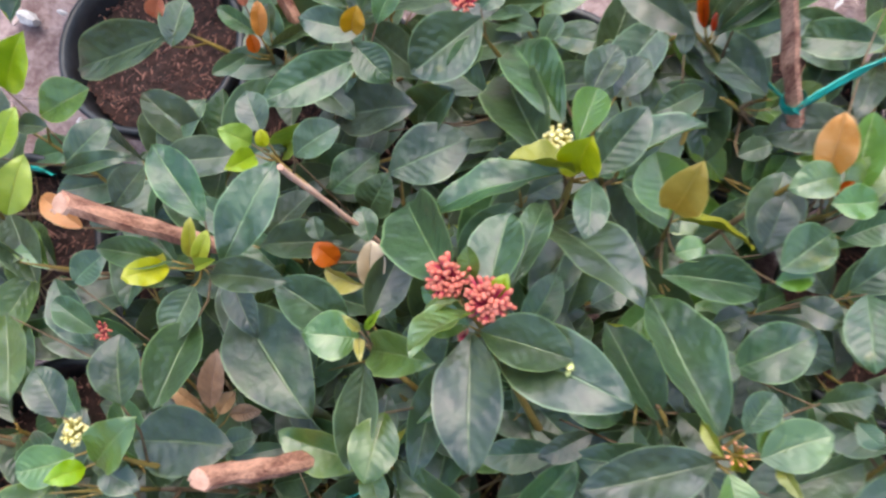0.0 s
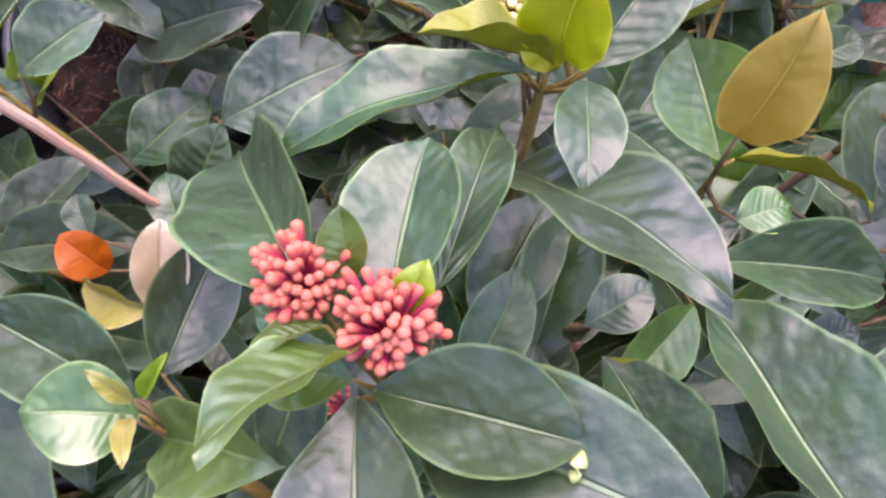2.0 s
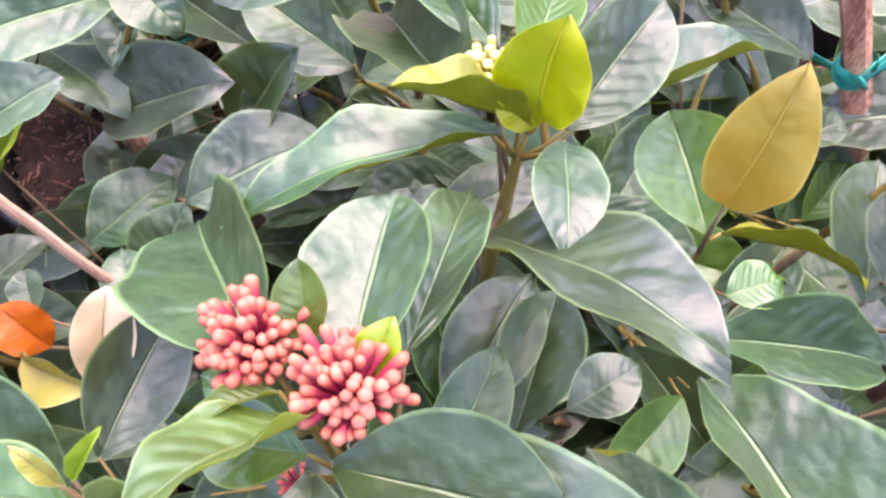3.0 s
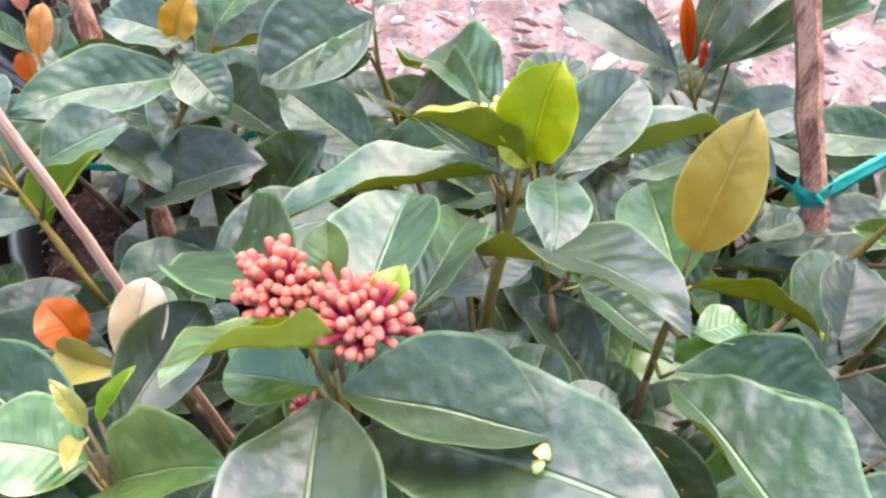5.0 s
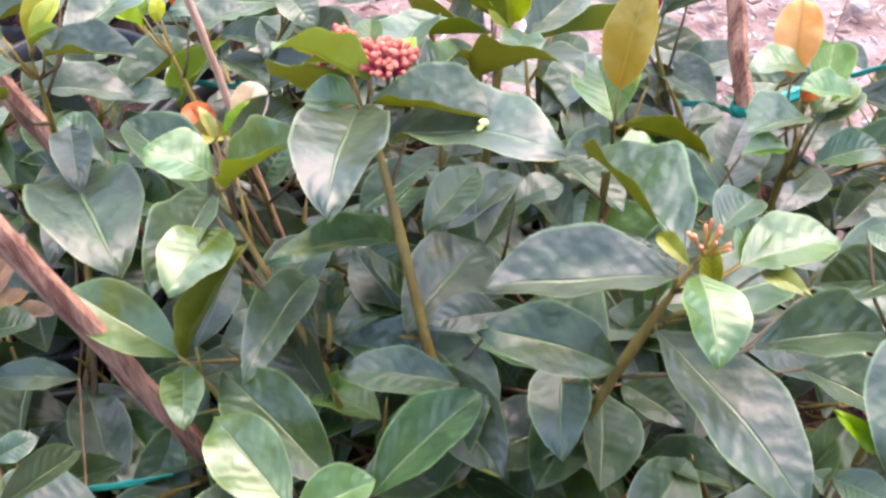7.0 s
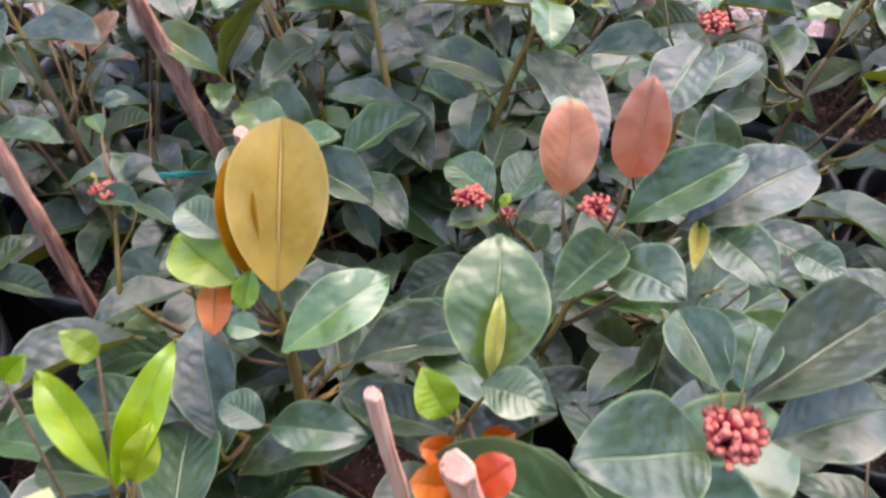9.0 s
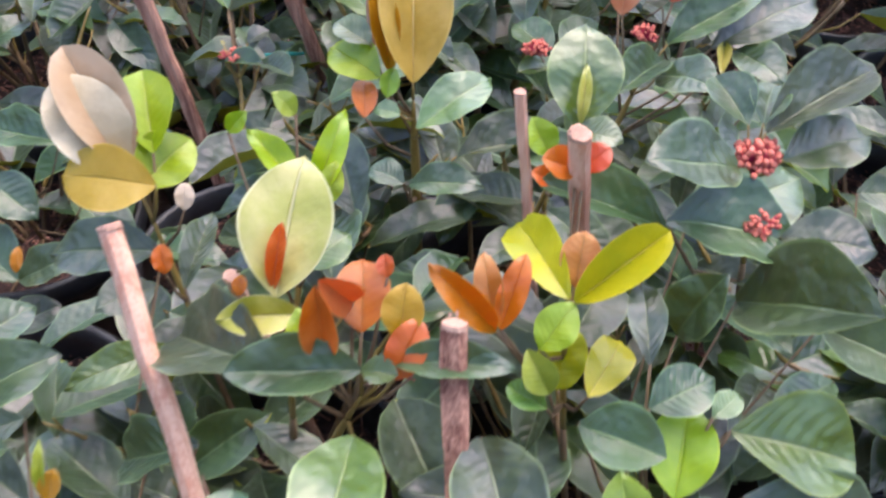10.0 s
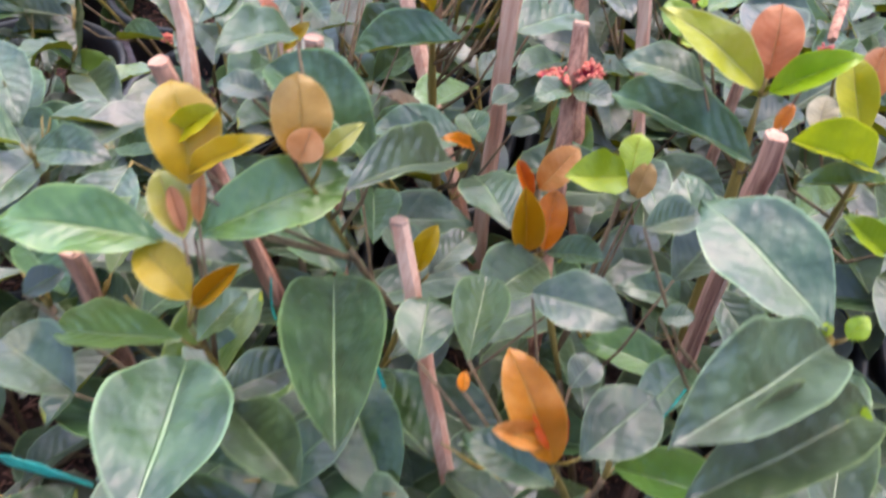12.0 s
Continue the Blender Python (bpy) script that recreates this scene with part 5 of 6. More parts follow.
s.leaf("O", (-0.025, -0.833, 0.481), (-0.044, -0.820, 0.506), (0.54, -0.53, 0.66), 0.009)
s.leaf("O", (-0.031, -0.832, 0.482), (-0.048, -0.828, 0.501), (0.62, -0.46, 0.63), 0.007)
s.leaf("H", (-0.026, -0.835, 0.479), (-0.012, -0.827, 0.495), (-0.10, -0.86, 0.49), 0.009)
s.leaf("C", (-0.038, -0.833, 0.482), (-0.043, -0.832, 0.487), (0.56, -0.46, 0.69), 0.005)
s.leaf("G", (-0.022, -0.826, 0.486), (-0.048, -0.804, 0.491), (0.11, -0.16, 0.98), 0.019)
s.leaf("G", (-0.032, -0.842, 0.473), (-0.044, -0.878, 0.481), (0.33, 0.08, 0.94), 0.029)
s.leaf("G", (-0.060, -0.843, 0.476), (-0.044, -0.829, 0.479), (0.12, -0.34, 0.93), 0.015)
s.leaf("G", (-0.020, -0.810, 0.502), (0.003, -0.839, 0.503), (-0.03, 0.03, 1.00), 0.015)
s.done()
s = Sprig(3, 6, 0.240, -0.870, 0.518, (0.250, -0.880), 1.3)
s.leaf("P", (0.238, -0.872, 0.523), (0.180, -0.877, 0.564), (0.48, -0.68, 0.55), 0.023)
s.leaf("L", (0.243, -0.873, 0.522), (0.279, -0.874, 0.551), (-0.49, -0.60, 0.63), 0.018)
s.leaf("O", (0.241, -0.868, 0.527), (0.242, -0.842, 0.555), (-0.19, -0.71, 0.67), 0.026)
s.leaf("G", (0.240, -0.899, 0.497), (0.168, -0.848, 0.491), (-0.22, -0.23, 0.95), 0.033)
s.leaf("G", (0.240, -0.863, 0.532), (0.243, -0.812, 0.539), (-0.11, -0.15, 0.98), 0.035)
s.leaf("M", (0.206, -0.849, 0.549), (0.224, -0.832, 0.552), (0.03, -0.20, 0.98), 0.018)
s.leaf("R", (0.198, -0.847, 0.551), (0.201, -0.836, 0.563), (-0.15, -0.73, 0.67), 0.009)
s.leaf("G", (0.210, -0.877, 0.522), (0.166, -0.869, 0.527), (0.09, -0.27, 0.96), 0.026)
s.head("red", (0.269, -0.852, 0.539), 0.011)
s.done()
s = Sprig(3, 5, 0.306, -0.869, 0.489)
s.leaf("Y", (0.306, -0.879, 0.488), (0.253, -0.903, 0.517), (0.58, -0.32, 0.75), 0.025)
s.leaf("Y", (0.298, -0.867, 0.500), (0.286, -0.842, 0.530), (-0.17, -0.81, 0.56), 0.021)
s.leaf("O", (0.298, -0.855, 0.510), (0.303, -0.833, 0.533), (-0.30, -0.67, 0.68), 0.018)
s.leaf("C", (0.276, -0.870, 0.499), (0.277, -0.856, 0.514), (-0.25, -0.73, 0.64), 0.016)
s.leaf("R", (0.253, -0.874, 0.498), (0.260, -0.864, 0.511), (-0.31, -0.71, 0.63), 0.008)
s.leaf("M", (0.315, -0.882, 0.483), (0.264, -0.903, 0.490), (0.21, -0.16, 0.97), 0.014)
s.leaf("L", (0.320, -0.909, 0.458), (0.291, -0.909, 0.480), (0.47, -0.65, 0.60), 0.016)
s.done()
s = Sprig(3, 6, 0.142, -0.903, 0.409)
s.leaf("H", (0.135, -0.906, 0.414), (0.129, -0.897, 0.455), (0.20, -0.95, 0.24), 0.019)
s.leaf("O", (0.145, -0.904, 0.415), (0.147, -0.879, 0.441), (0.00, -0.74, 0.67), 0.019)
s.leaf("O", (0.133, -0.883, 0.436), (0.122, -0.873, 0.454), (0.27, -0.75, 0.61), 0.009)
s.leaf("O", (0.137, -0.879, 0.439), (0.155, -0.867, 0.464), (-0.27, -0.76, 0.59), 0.020)
s.leaf("L", (0.186, -0.866, 0.447), (0.150, -0.885, 0.457), (0.43, -0.29, 0.86), 0.027)
s.leaf("L", (0.188, -0.864, 0.448), (0.191, -0.841, 0.461), (-0.05, -0.48, 0.87), 0.020)
s.leaf("H", (0.192, -0.874, 0.438), (0.198, -0.860, 0.455), (-0.16, -0.71, 0.69), 0.015)
s.leaf("G", (0.124, -0.898, 0.423), (0.094, -0.841, 0.409), (-0.19, 0.13, 0.97), 0.037)
s.leaf("G", (0.147, -0.905, 0.414), (0.180, -0.907, 0.419), (-0.18, -0.25, 0.95), 0.019)
s.leaf("G", (0.145, -0.909, 0.411), (0.115, -0.951, 0.416), (0.20, 0.01, 0.98), 0.038)
s.leaf("G", (0.222, -0.904, 0.407), (0.250, -0.870, 0.425), (-0.16, -0.37, 0.92), 0.036)
s.leaf("G", (0.196, -0.873, 0.438), (0.178, -0.873, 0.442), (0.16, -0.32, 0.93), 0.013)
s.done()
s = Sprig(2, 6, 0.077, -0.931, 0.400)
s.leaf("H", (0.074, -0.931, 0.408), (0.083, -0.914, 0.432), (-0.05, -0.81, 0.59), 0.014)
s.leaf("G", (0.082, -0.930, 0.408), (0.104, -0.895, 0.413), (0.10, -0.19, 0.98), 0.021)
s.leaf("G", (0.076, -0.929, 0.410), (0.052, -0.903, 0.414), (0.01, -0.16, 0.99), 0.021)
s.leaf("M", (0.033, -0.894, 0.448), (0.062, -0.895, 0.453), (-0.14, -0.29, 0.95), 0.022)
s.leaf("G", (0.161, -0.928, 0.401), (0.190, -0.916, 0.404), (0.00, -0.23, 0.97), 0.024)
s.done()
s = Sprig(2, 6, 0.026, -0.971, 0.514)
s.leaf("H", (0.026, -0.972, 0.517), (0.020, -0.948, 0.549), (0.38, -0.66, 0.65), 0.028)
s.leaf("A", (0.026, -0.974, 0.519), (0.031, -0.966, 0.533), (0.20, -0.79, 0.58), 0.017)
s.leaf("P", (0.036, -0.971, 0.521), (0.054, -0.965, 0.539), (-0.27, -0.80, 0.54), 0.011)
s.leaf("H", (-0.021, -0.990, 0.510), (-0.035, -0.960, 0.544), (0.49, -0.57, 0.66), 0.033)
s.leaf("H", (-0.022, -0.987, 0.513), (0.016, -0.983, 0.539), (-0.38, -0.65, 0.65), 0.011)
s.leaf("Y", (-0.032, -0.977, 0.523), (-0.010, -0.972, 0.541), (-0.26, -0.79, 0.56), 0.013)
s.leaf("G", (0.049, -0.979, 0.512), (0.094, -0.902, 0.469), (0.43, 0.23, 0.87), 0.032)
s.leaf("G", (0.057, -0.952, 0.506), (-0.009, -0.908, 0.521), (0.09, -0.24, 0.97), 0.038)
s.leaf("G", (0.016, -0.934, 0.558), (-0.004, -0.975, 0.575), (0.47, 0.13, 0.87), 0.024)
s.leaf("G", (0.007, -0.956, 0.539), (-0.017, -0.953, 0.541), (0.08, -0.27, 0.96), 0.016)
s.done()
s = Sprig(2, 6, -0.018, -1.024, 0.450)
s.leaf("H", (-0.018, -1.018, 0.463), (-0.046, -1.004, 0.480), (0.30, -0.46, 0.84), 0.023)
s.leaf("H", (-0.015, -1.020, 0.461), (0.006, -1.010, 0.484), (-0.18, -0.85, 0.49), 0.011)
s.leaf("M", (-0.019, -1.032, 0.450), (-0.083, -1.034, 0.442), (-0.07, -0.28, 0.96), 0.024)
s.leaf("G", (0.033, -0.954, 0.420), (0.063, -1.066, 0.435), (-0.01, 0.10, 0.99), 0.051)
s.leaf("G", (-0.015, -1.038, 0.443), (-0.002, -1.124, 0.458), (0.11, 0.17, 0.98), 0.056)
s.leaf("M", (-0.011, -1.031, 0.450), (0.003, -1.001, 0.454), (0.20, -0.21, 0.96), 0.018)
s.leaf("M", (-0.034, -1.001, 0.481), (-0.114, -1.009, 0.486), (0.13, -0.30, 0.94), 0.035)
s.leaf("M", (-0.020, -0.997, 0.483), (0.048, -0.949, 0.495), (0.11, -0.36, 0.93), 0.038)
s.leaf("P", (-0.021, -1.005, 0.490), (-0.040, -0.981, 0.508), (0.40, -0.50, 0.76), 0.020)
s.leaf("A", (-0.022, -1.003, 0.492), (-0.030, -0.991, 0.508), (0.40, -0.60, 0.66), 0.008)
s.leaf("A", (-0.016, -0.998, 0.494), (-0.018, -0.982, 0.512), (0.20, -0.70, 0.66), 0.007)
s.leaf("G", (0.004, -1.048, 0.434), (0.038, -1.025, 0.439), (0.05, -0.31, 0.95), 0.024)
s.leaf("G", (0.009, -1.051, 0.430), (0.053, -1.088, 0.438), (-0.15, -0.01, 0.99), 0.032)
s.leaf("G", (-0.064, -1.058, 0.429), (-0.109, -1.039, 0.435), (0.10, -0.17, 0.98), 0.037)
s.leaf("G", (-0.095, -1.029, 0.460), (-0.081, -1.014, 0.464), (0.15, -0.36, 0.92), 0.015)
s.done()
s = Sprig(3, 6, 0.154, -1.042, 0.425)
s.leaf("O", (0.161, -1.048, 0.426), (0.133, -1.020, 0.468), (0.25, -0.75, 0.61), 0.025)
s.leaf("O", (0.154, -1.042, 0.433), (0.131, -1.053, 0.453), (0.70, -0.24, 0.67), 0.013)
s.leaf("R", (0.162, -1.044, 0.429), (0.150, -1.025, 0.453), (0.14, -0.77, 0.62), 0.016)
s.leaf("G", (0.173, -1.044, 0.428), (0.206, -1.007, 0.435), (0.02, -0.18, 0.98), 0.036)
s.leaf("G", (0.163, -1.055, 0.418), (0.117, -1.040, 0.424), (0.05, -0.26, 0.96), 0.023)
s.leaf("R", (0.115, -1.032, 0.447), (0.114, -1.025, 0.453), (0.10, -0.70, 0.71), 0.006)
s.leaf("G", (0.163, -1.022, 0.450), (0.174, -1.004, 0.453), (0.03, -0.19, 0.98), 0.017)
s.leaf("G", (0.115, -1.021, 0.456), (0.117, -0.974, 0.463), (0.03, -0.18, 0.98), 0.027)
s.leaf("G", (0.139, -0.994, 0.479), (0.182, -1.009, 0.487), (-0.25, -0.26, 0.93), 0.029)
s.leaf("G", (0.092, -1.025, 0.455), (0.091, -0.988, 0.459), (0.05, -0.14, 0.99), 0.028)
s.done()
s = Sprig(3, 6, 0.265, -1.012, 0.499)
s.leaf("G", (0.260, -1.013, 0.507), (0.208, -0.951, 0.513), (-0.16, -0.30, 0.94), 0.047)
s.leaf("G", (0.261, -1.017, 0.503), (0.194, -1.084, 0.512), (0.15, -0.02, 0.99), 0.039)
s.leaf("G", (0.282, -1.033, 0.486), (0.202, -1.097, 0.496), (0.16, -0.03, 0.99), 0.035)
s.leaf("L", (0.268, -1.014, 0.505), (0.274, -1.009, 0.514), (-0.41, -0.65, 0.64), 0.010)
s.leaf("L", (0.259, -1.015, 0.505), (0.260, -1.010, 0.509), (-0.27, -0.63, 0.73), 0.005)
s.leaf("L", (0.275, -1.033, 0.485), (0.273, -1.055, 0.489), (-0.28, 0.13, 0.95), 0.010)
s.leaf("G", (0.191, -1.021, 0.507), (0.205, -1.019, 0.509), (-0.10, -0.32, 0.94), 0.010)
s.leaf("G", (0.179, -0.995, 0.531), (0.201, -0.986, 0.535), (0.01, -0.33, 0.94), 0.018)
s.done()
s = Sprig(3, 0, 0.152, 0.206, 0.347)
s.leaf("G", (0.167, 0.157, 0.347), (0.193, 0.168, 0.348), (-0.04, -0.11, 0.99), 0.020)
s.done()
s = Sprig(1, 1, -0.118, 0.051, 0.361)
s.leaf("C", (-0.103, 0.021, 0.403), (-0.102, 0.053, 0.419), (0.31, -0.75, 0.60), 0.021)
s.leaf("P", (-0.108, 0.022, 0.401), (-0.143, 0.036, 0.386), (0.30, -0.53, 0.78), 0.018)
s.leaf("R", (-0.135, 0.042, 0.381), (-0.150, 0.052, 0.397), (0.35, -0.6, 0.72), 0.021)
s.leaf("G", (-0.077, 0.058, 0.371), (-0.088, 0.072, 0.375), (0.05, -0.24, 0.97), 0.013)
s.done()
s = Sprig(1, 1, -0.124, 0.067, 0.339)
s.leaf("G", (-0.119, 0.067, 0.347), (-0.129, 0.096, 0.350), (0.08, -0.10, 0.99), 0.022)
s.leaf("G", (-0.159, 0.064, 0.351), (-0.167, 0.084, 0.353), (0.10, -0.05, 0.99), 0.015)
s.done()
s = Sprig(1, 1, -0.027, 0.004, 0.428)
s.leaf("M", (-0.027, 0.004, 0.436), (-0.059, 0.017, 0.442), (-0.14, -0.64, 0.75), 0.020)
s.done()
s = Sprig(1, 0, -0.226, 0.232, 0.346)
s.leaf("G", (-0.225, 0.229, 0.352), (-0.180, 0.254, 0.358), (0.10, -0.42, 0.90), 0.012)
s.leaf("G", (-0.233, 0.238, 0.360), (-0.271, 0.259, 0.367), (0.02, -0.25, 0.97), 0.016)
s.leaf("O", (-0.232, 0.237, 0.359), (-0.230, 0.258, 0.381), (0.34, -0.70, 0.63), 0.014)
s.leaf("O", (-0.237, 0.226, 0.350), (-0.239, 0.237, 0.363), (0.38, -0.69, 0.62), 0.012)
s.leaf("G", (-0.222, 0.239, 0.361), (-0.226, 0.264, 0.366), (0.17, -0.17, 0.97), 0.013)
s.leaf("G", (-0.245, 0.224, 0.348), (-0.271, 0.202, 0.355), (0.38, -0.22, 0.90), 0.016)
s.leaf("O", (-0.242, 0.256, 0.376), (-0.244, 0.263, 0.386), (0.38, -0.70, 0.60), 0.009)
s.done()
s = Sprig(1, 0, -0.138, 0.217, 0.363)
s.leaf("G", (-0.139, 0.217, 0.371), (-0.212, 0.166, 0.387), (0.35, -0.25, 0.90), 0.038)
s.leaf("G", (-0.145, 0.225, 0.378), (-0.113, 0.199, 0.364), (0.11, -0.36, 0.93), 0.031)
s.leaf("G", (-0.136, 0.232, 0.383), (-0.191, 0.240, 0.390), (0.04, -0.37, 0.93), 0.029)
s.leaf("H", (-0.147, 0.230, 0.382), (-0.140, 0.246, 0.402), (0.16, -0.82, 0.56), 0.020)
s.leaf("G", (-0.125, 0.238, 0.388), (-0.112, 0.273, 0.394), (0.19, -0.25, 0.95), 0.021)
s.done()
s = Sprig(2, 0, -0.039, 0.233, 0.387)
s.leaf("G", (-0.039, 0.240, 0.401), (-0.092, 0.195, 0.391), (0.12, -0.37, 0.92), 0.052)
s.leaf("G", (-0.041, 0.228, 0.391), (-0.063, 0.194, 0.395), (0.29, -0.10, 0.95), 0.022)
s.leaf("G", (-0.040, 0.245, 0.406), (-0.023, 0.264, 0.408), (0.14, -0.31, 0.94), 0.019)
s.head("red", (-0.053, 0.249, 0.410), 0.020)
s.done()
s = Sprig(2, 0, -0.038, 0.205, 0.319)
s.leaf("G", (-0.038, 0.207, 0.329), (-0.095, 0.247, 0.339), (-0.04, -0.29, 0.96), 0.041)
s.leaf("G", (-0.034, 0.203, 0.325), (0.018, 0.225, 0.331), (0.02, -0.36, 0.93), 0.037)
s.leaf("G", (-0.096, 0.183, 0.307), (-0.071, 0.214, 0.313), (0.13, -0.29, 0.95), 0.023)
s.leaf("G", (-0.124, 0.187, 0.316), (-0.108, 0.204, 0.318), (0.13, -0.32, 0.94), 0.017)
s.done()
s = Sprig(3, 0, 0.138, 0.244, 0.366)
s.leaf("G", (0.127, 0.246, 0.376), (0.061, 0.287, 0.384), (-0.12, -0.39, 0.91), 0.034)
s.leaf("G", (0.134, 0.250, 0.378), (0.153, 0.296, 0.392), (-0.06, -0.26, 0.96), 0.018)
s.leaf("G", (0.142, 0.246, 0.374), (0.198, 0.313, 0.393), (-0.02, -0.27, 0.96), 0.032)
s.leaf("G", (0.145, 0.248, 0.376), (0.241, 0.297, 0.391), (0.00, -0.32, 0.95), 0.024)
s.leaf("R", (0.133, 0.250, 0.378), (0.128, 0.275, 0.404), (-0.17, -0.73, 0.66), 0.009)
s.leaf("R", (0.140, 0.248, 0.376), (0.140, 0.258, 0.389), (-0.20, -0.76, 0.62), 0.005)
s.leaf("G", (0.167, 0.288, 0.411), (0.099, 0.252, 0.419), (0.24, -0.27, 0.93), 0.018)
s.leaf("L", (0.105, 0.276, 0.403), (0.078, 0.255, 0.416), (0.62, -0.38, 0.68), 0.008)
s.done()
s = Sprig(2, 1, 0.140, 0.210, 0.337)
s.leaf("G", (0.139, 0.212, 0.347), (0.101, 0.188, 0.351), (0.19, -0.18, 0.96), 0.025)
s.leaf("G", (0.120, 0.233, 0.366), (0.121, 0.253, 0.371), (-0.10, -0.22, 0.97), 0.015)
s.leaf("G", (0.008, 0.234, 0.372), (0.019, 0.258, 0.377), (0.09, -0.22, 0.97), 0.020)
s.done()
s = Sprig(2, 1, 0.223, 0.085, 0.373)
s.leaf("G", (0.234, 0.103, 0.397), (0.257, 0.137, 0.405), (-0.06, -0.24, 0.97), 0.030)
s.leaf("M", (0.230, 0.107, 0.401), (0.253, 0.141, 0.410), (-0.06, -0.24, 0.97), 0.029)
s.leaf("G", (0.304, 0.359, 0.357), (0.259, 0.324, 0.358), (0.17, -0.22, 0.96), 0.035)
s.done()
s = Sprig(2, 5, 0.146, -0.801, 0.452)
s.leaf("G", (0.146, -0.803, 0.457), (0.126, -0.825, 0.462), (0.26, -0.03, 0.96), 0.020)
s.leaf("G", (0.149, -0.803, 0.457), (0.174, -0.817, 0.461), (-0.23, -0.16, 0.96), 0.021)
s.leaf("M", (0.147, -0.801, 0.458), (0.132, -0.793, 0.459), (-0.02, -0.25, 0.97), 0.012)
s.head("red", (0.138, -0.798, 0.463), 0.021)
s.head("red", (0.156, -0.792, 0.467), 0.021)
s.done()

# ---- stakes and twine ----
stake((0.161, 0.303, 0.494), (0.215, 0.216, 0.322), 0.0150, False, "rough split stick with reddish-brown bark, standing among leaves")
stake((-0.253, 0.335, 0.441), (-0.197, 0.242, 0.274), 0.0140, False, "rough split stick with reddish-brown bark, standing among leaves")
stake((-0.156, 0.085, 0.482), (-0.133, 0.081, 0.358), 0.0055, True, "thin peeled pink twig leaning among the leaves")
stake((-0.174, -0.120, 0.497), (-0.123, -0.101, 0.289), 0.0155, False, "rough split stick with reddish-brown bark, standing among leaves")
stake((-0.313, 0.052, 0.472), (-0.275, 0.055, 0.387), 0.0180, False, "rough split stick with reddish-brown bark, standing among leaves")
stake((-0.202, -0.250, 0.418), (-0.182, -0.250, 0.293), 0.0143, False, "rough split stick with reddish-brown bark, standing among leaves")
stake((-0.033, -0.573, 0.480), (0.015, -0.638, 0.386), 0.0138, True, "peeled pinkish wooden stick with a pale cut end")
stake((0.139, -0.598, 0.488), (0.159, -0.663, 0.365), 0.0120, False, "rough split stick with reddish-brown bark, standing among leaves")
stake((0.143, -0.473, 0.518), (0.155, -0.471, 0.428), 0.0065, True, "peeled pinkish wooden stick with a pale cut end")
stake((0.175, -0.488, 0.510), (0.184, -0.463, 0.421), 0.0118, True, "peeled pinkish wooden stick with a pale cut end")
stake((0.183, -0.708, 0.508), (0.197, -0.716, 0.425), 0.0099, True, "peeled pinkish wooden stick with a pale cut end")
stake((0.102, -0.761, 0.495), (0.101, -0.763, 0.414), 0.0126, True, "peeled pinkish wooden stick with a pale cut end")
stake((0.147, -0.780, 0.491), (0.149, -0.812, 0.414), 0.0105, False, "rough split stick with reddish-brown bark, standing among leaves")
stake((-0.005, -0.843, 0.496), (0.003, -0.853, 0.394), 0.0118, False, "rough split stick with reddish-brown bark, standing among leaves")
stake((-0.083, -0.712, 0.468), (-0.061, -0.733, 0.408), 0.0110, True, "peeled pinkish wooden stick with a pale cut end")
stake((0.260, -0.743, 0.479), (0.261, -0.739, 0.442), 0.0086, False, "rough split stick with reddish-brown bark, standing among leaves")
stake((0.238, -0.924, 0.534), (0.239, -0.923, 0.459), 0.0108, False, "rough split stick with reddish-brown bark, standing among leaves")
stake((0.071, -0.968, 0.486), (0.101, -1.001, 0.369), 0.0099, True, "peeled pinkish wooden stick with a pale cut end")
stake((-0.066, -0.912, 0.516), (-0.047, -0.911, 0.444), 0.0122, False, "rough split stick with reddish-brown bark, standing among leaves")
stake((-0.136, -0.738, 0.479), (-0.122, -0.769, 0.393), 0.0128, True, "peeled pinkish wooden stick with a pale cut end")
stake((0.378, -0.509, 0.449), (0.351, -0.610, 0.419), 0.0080, False, "rough split stick with reddish-brown bark, standing among leaves")
stake((0.014, -0.295, 0.465), (0.010, -0.286, 0.437), 0.0097, True, "peeled pinkish wooden stick with a pale cut end")
stake((0.023, -0.570, 0.456), (0.023, -0.563, 0.428), 0.0085, True, "peeled pinkish wooden stick with a pale cut end")
stake((-0.097, -0.985, 0.445), (-0.099, -0.977, 0.387), 0.0127, False, "rough split stick with reddish-brown bark, standing among leaves")
twine([(0.166, 0.285, 0.269), (0.191, 0.251, 0.296), (0.215, 0.208, 0.322)], 0.0070, "teal plastic twine tied from stake to stake")
twine([(0.215, 0.208, 0.322), (0.260, 0.238, 0.328), (0.304, 0.261, 0.334), (0.366, 0.292, 0.342)], 0.0115, "teal plastic twine tied from stake to stake")
knot((0.215, 0.216, 0.322), 0.0125, "teal twine knotted round a wooden stake")
twine([(-0.241, 0.231, 0.275), (-0.197, 0.234, 0.274), (-0.158, 0.251, 0.276), (-0.124, 0.264, 0.283)], 0.0055, "teal plastic twine tied from stake to stake")
knot((-0.197, 0.242, 0.274), 0.0105, "teal twine knotted round a wooden stake")
twine([(-0.160, -0.149, 0.274), (-0.136, -0.142, 0.276), (-0.113, -0.131, 0.274)], 0.0050, "teal plastic twine running low between the pots")
twine([(-0.408, 0.110, 0.271), (-0.394, 0.117, 0.273), (-0.381, 0.126, 0.271)], 0.0050, "teal plastic twine running low between the pots")
twine([(-0.458, 0.125, 0.298), (-0.444, 0.123, 0.303), (-0.432, 0.120, 0.298)], 0.0080, "crumpled end of teal plastic twine")
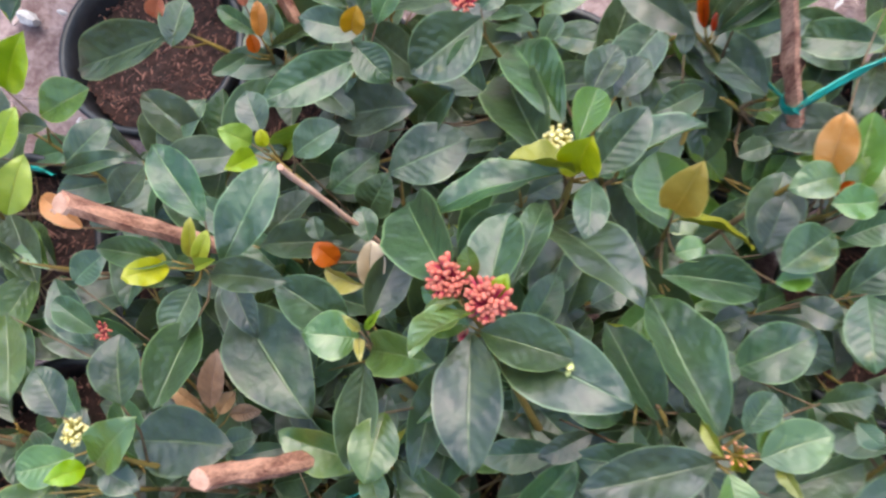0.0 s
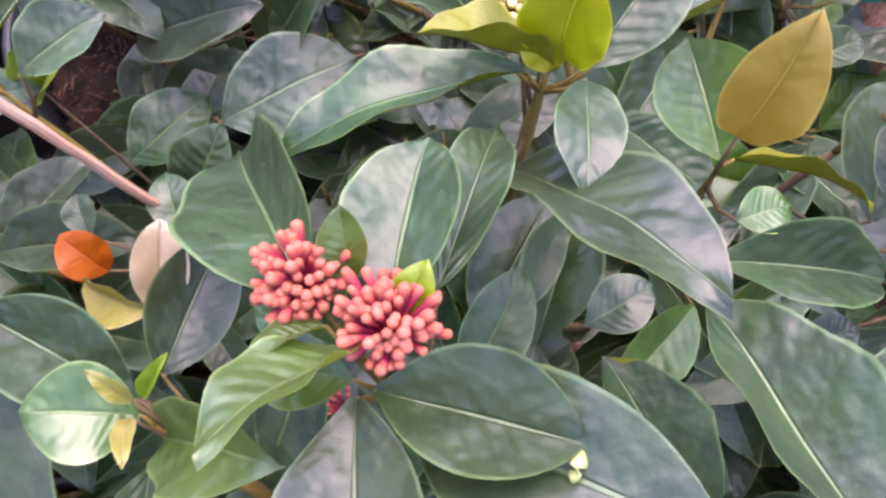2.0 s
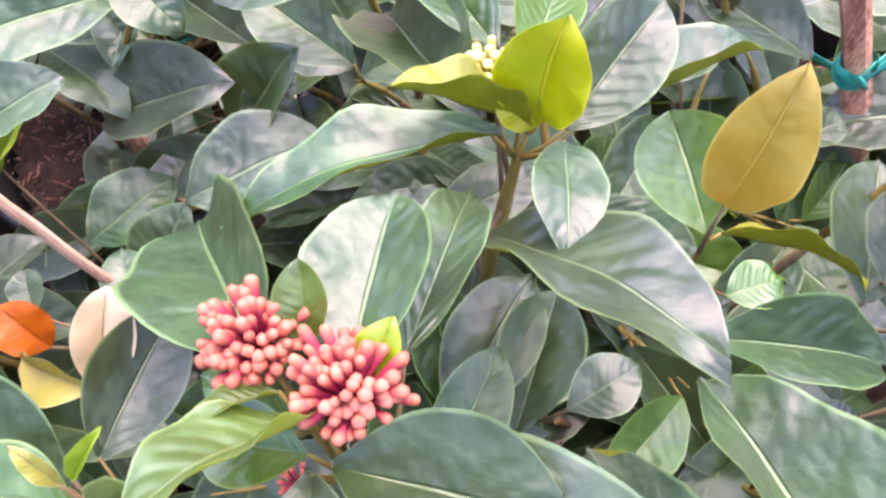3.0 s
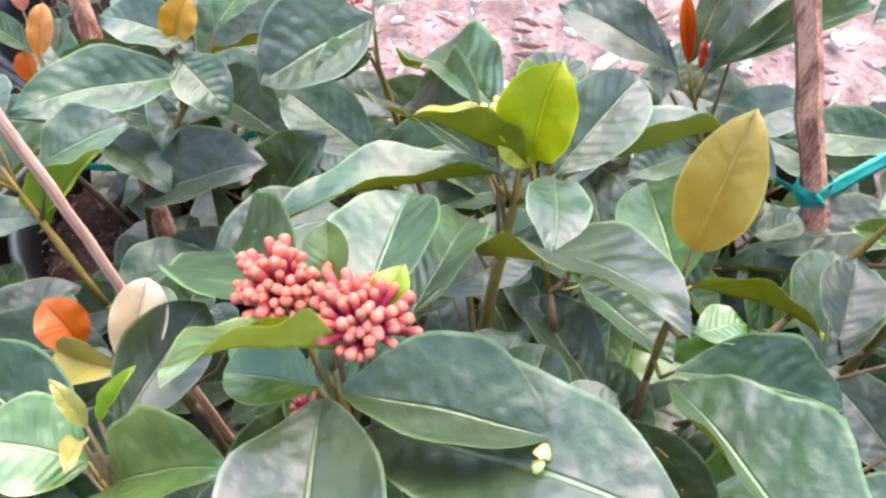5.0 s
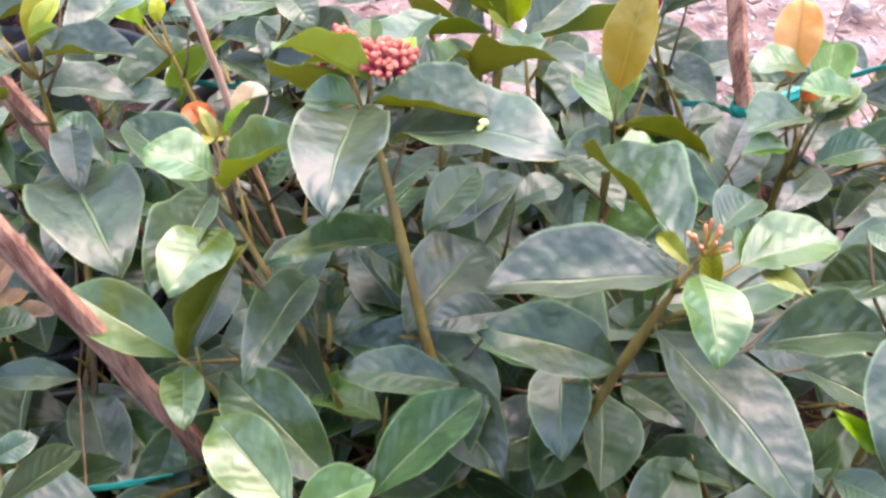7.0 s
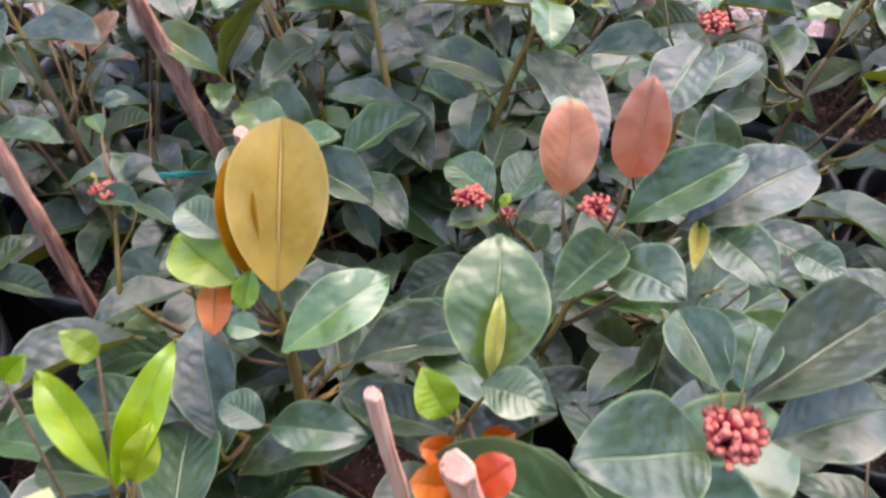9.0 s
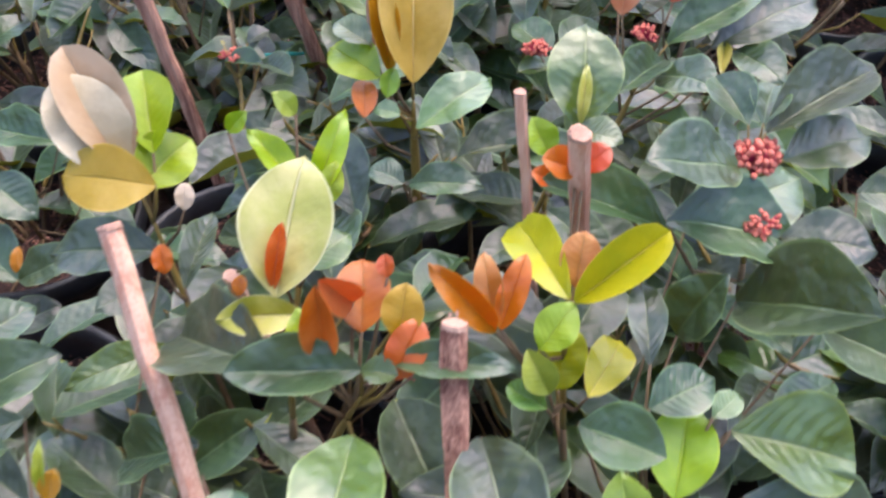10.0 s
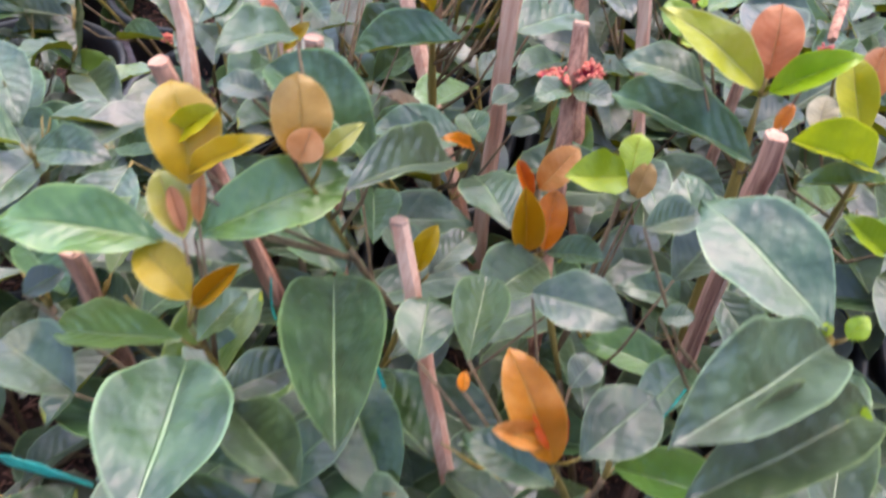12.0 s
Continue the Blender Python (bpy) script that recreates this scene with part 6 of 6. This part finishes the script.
twine([(0.063, -0.985, 0.391), (0.069, -0.988, 0.372), (0.077, -0.997, 0.353)], 0.0040, "loose end of teal twine hanging among the stems")
twine([(0.232, -0.967, 0.394), (0.226, -0.976, 0.385), (0.216, -0.988, 0.380)], 0.0040, "loose end of teal twine hanging among the stems")
twine([(-0.139, -1.050, 0.331), (-0.114, -1.052, 0.331), (-0.080, -1.057, 0.332)], 0.0080, "teal plastic twine running low between the pots")
twine([(-0.019, -0.919, 0.368), (-0.017, -0.927, 0.349), (-0.012, -0.934, 0.340)], 0.0040, "loose end of teal twine hanging among the stems")


# ---- low shoots over the pots in the first rows ----
shoots = random.Random(31)
for place, row, x, y, z in ((1, 0, -0.215, 0.235, 0.325), (1, 0, -0.160, 0.275, 0.335), (0, 1, -0.335, 0.085, 0.300), (0, 1, -0.285, 0.035, 0.310), (1, 1, -0.225, 0.062, 0.325), (1, 1, -0.185, 0.030, 0.305), (0, 1, -0.325, 0.125, 0.330), (0, 1, -0.270, 0.140, 0.315)):
    s = Sprig(place, row, x, y, z)
    for k in range(7):
        th = k * 2.4 + shoots.uniform(-0.2, 0.2)
        size, drop = shoots.uniform(0.055, 0.085), 0.010 * (k // 2)
        out = Vector((math.cos(th), math.sin(th), shoots.uniform(-0.1, 0.35)))
        base = Vector((x, y, z - drop)) + Vector((math.cos(th), math.sin(th), 0)) * 0.008
        s.leaf("G", tuple(base), tuple(base + out * size), (shoots.uniform(-0.2, 0.2), shoots.uniform(-0.35, 0.1), 1), size * 0.47)
    s.done()


# ---- inner foliage: older leaves that fill each shrub below its crown ----
CROWN = []
for ob in list(scene.objects):
    if ob.name.startswith("leaf") and ob.parent is not None:
        m = ob.matrix_basis
        for s in (0.1, 0.5, 0.95):
            CROWN.append(m @ Vector((0, s, 0)))
CROWN = np.array([tuple(p) for p in CROWN])


def roof(x, y):
    """How high inner leaves may reach at a place: a little under the crown above it."""
    if math.hypot(x + 0.412, y - 0.297) < 0.125:
        return 0.1
    if y > 0.36 and -0.10 < x < 0.17:
        return 0.1
    if -0.09 < x < 0.13 and -0.13 < y < 0.03:
        return 0.345
    d = np.hypot(CROWN[:, 0] - x, CROWN[:, 1] - y)
    near = CROWN[d < 0.045]
    if len(near):
        return float(near[:, 2].min()) - 0.055
    wide = CROWN[d < 0.12]
    return float(wide[:, 2].mean()) - 0.07 if len(wide) else 0.40


def fill(shrub, count, rng, centre=None):
    px, py = centre or shrub["xy"]
    for _ in range(count):
        a, r = rng.uniform(0, 2 * math.pi), 0.135 * math.sqrt(rng.random())
        x, y = px + r * math.cos(a), py + r * math.sin(a)
        top = min(roof(x, y), 0.42)
        if top < 0.215:
            continue
        z = top if rng.random() < 0.5 else rng.uniform(0.21, top)
        made = []
        spin = rng.uniform(0, math.pi)
        for pair in range(3):
            zb = z - 0.026 * pair
            if zb < 0.19:
                break
            for k in (0, 1):
                th = spin + pair * 1.35 + k * math.pi + rng.uniform(-0.3, 0.3)
                size = rng.uniform(0.052, 0.088)
                lift = rng.uniform(-0.25, 0.5) - 0.15 * pair
                base = Vector((x, y, zb)) + Vector((math.cos(th), math.sin(th), 0)) * 0.006
                tip = base + Vector((math.cos(th) * math.cos(lift), math.sin(th) * math.cos(lift), math.sin(lift))) * size
                half = base.lerp(tip, 0.55)
                if tip.z > roof(tip.x, tip.y) or half.z > roof(half.x, half.y) or tip.z < 0.1:
                    continue
                n = Vector((rng.uniform(-0.35, 0.35), rng.uniform(-0.45, 0.2), 1))
                made.append(("M" if rng.random() < 0.07 else "G", base, tip, n, size * rng.uniform(0.42, 0.56)))
        if len(made) > 1:
            b = branch(shrub, (x, y, z), [q[1] for q in made], None, 0.62)
            for q in made:
                leaf(b, *q, False)


filler = random.Random(77)
for (place, row), shrub in SHRUBS.items():
    fill(shrub, 0 if (place, row) == (0, 0) else 9 if (place, row) == (2, 0) else 11, filler)
for spot in ((0.10, -0.05), (0.03, -0.09), (0.13, -0.11), (-0.05, -0.02)):
    fill(SHRUBS[2, 1], 7, filler, spot)
for spot in ((-0.33, -0.06), (-0.29, -0.03)):
    fill(SHRUBS[1, 2], 6, filler, spot)
for spot in ((0.04, 0.17), (0.08, 0.155), (0.08, 0.20), (-0.05, 0.15)):
    fill(SHRUBS[2, 0], 6, filler, spot)


# ---- small things lying on the leaves and between the stems ----
def fallen(name, place, along, size, material, label, category):
    """A small dry piece, curled and pointed at both ends."""
    p, d = Vector(place), Vector(along).normalized()
    rng, bag = random.Random(int(size * 1e5)), Bag()
    n = 7
    pts = [p + d * size * (i / (n - 1) - 0.5) + Vector((0, 0, size * 0.12 * math.sin(math.pi * i / (n - 1)))) for i in range(n)]
    bag.tube(pts, [size * 0.26 * math.sin(math.pi * (i + 0.35) / (n - 0.3)) + size * 0.02 for i in range(n)], 8, 0.45, 0, True, 0.12)
    return tagged(new(name, bag.mesh(name, (material,))), label, category)


petal_mat = tint("dropped_bud", (0.42, 0.45, 0.12), (0.60, 0.60, 0.25), 200, 0.5, 0.2, 0.0005)
husk_mat = tint("dry_husk", (0.10, 0.055, 0.050), (0.46, 0.30, 0.27), 90, 0.85, 0.6, 0.002)
fallen("fallen_bud", (0.044, -0.032, 0.4735), (0.3, 1, 0.06), 0.0095, petal_mat, "small yellow-green bud dropped on a dark leaf", "fallen bud")
fallen("dry_leaf", (0.059, 0.031, 0.236), (1, 0.5, 0.7), 0.036, husk_mat, "curled dry brown leaf caught between the stems", "dead leaf")
fallen("dry_leaf", (0.044, 0.022, 0.226), (0.2, 0.4, 1), 0.022, husk_mat, "curled dry brown leaf caught between the stems", "dead leaf")
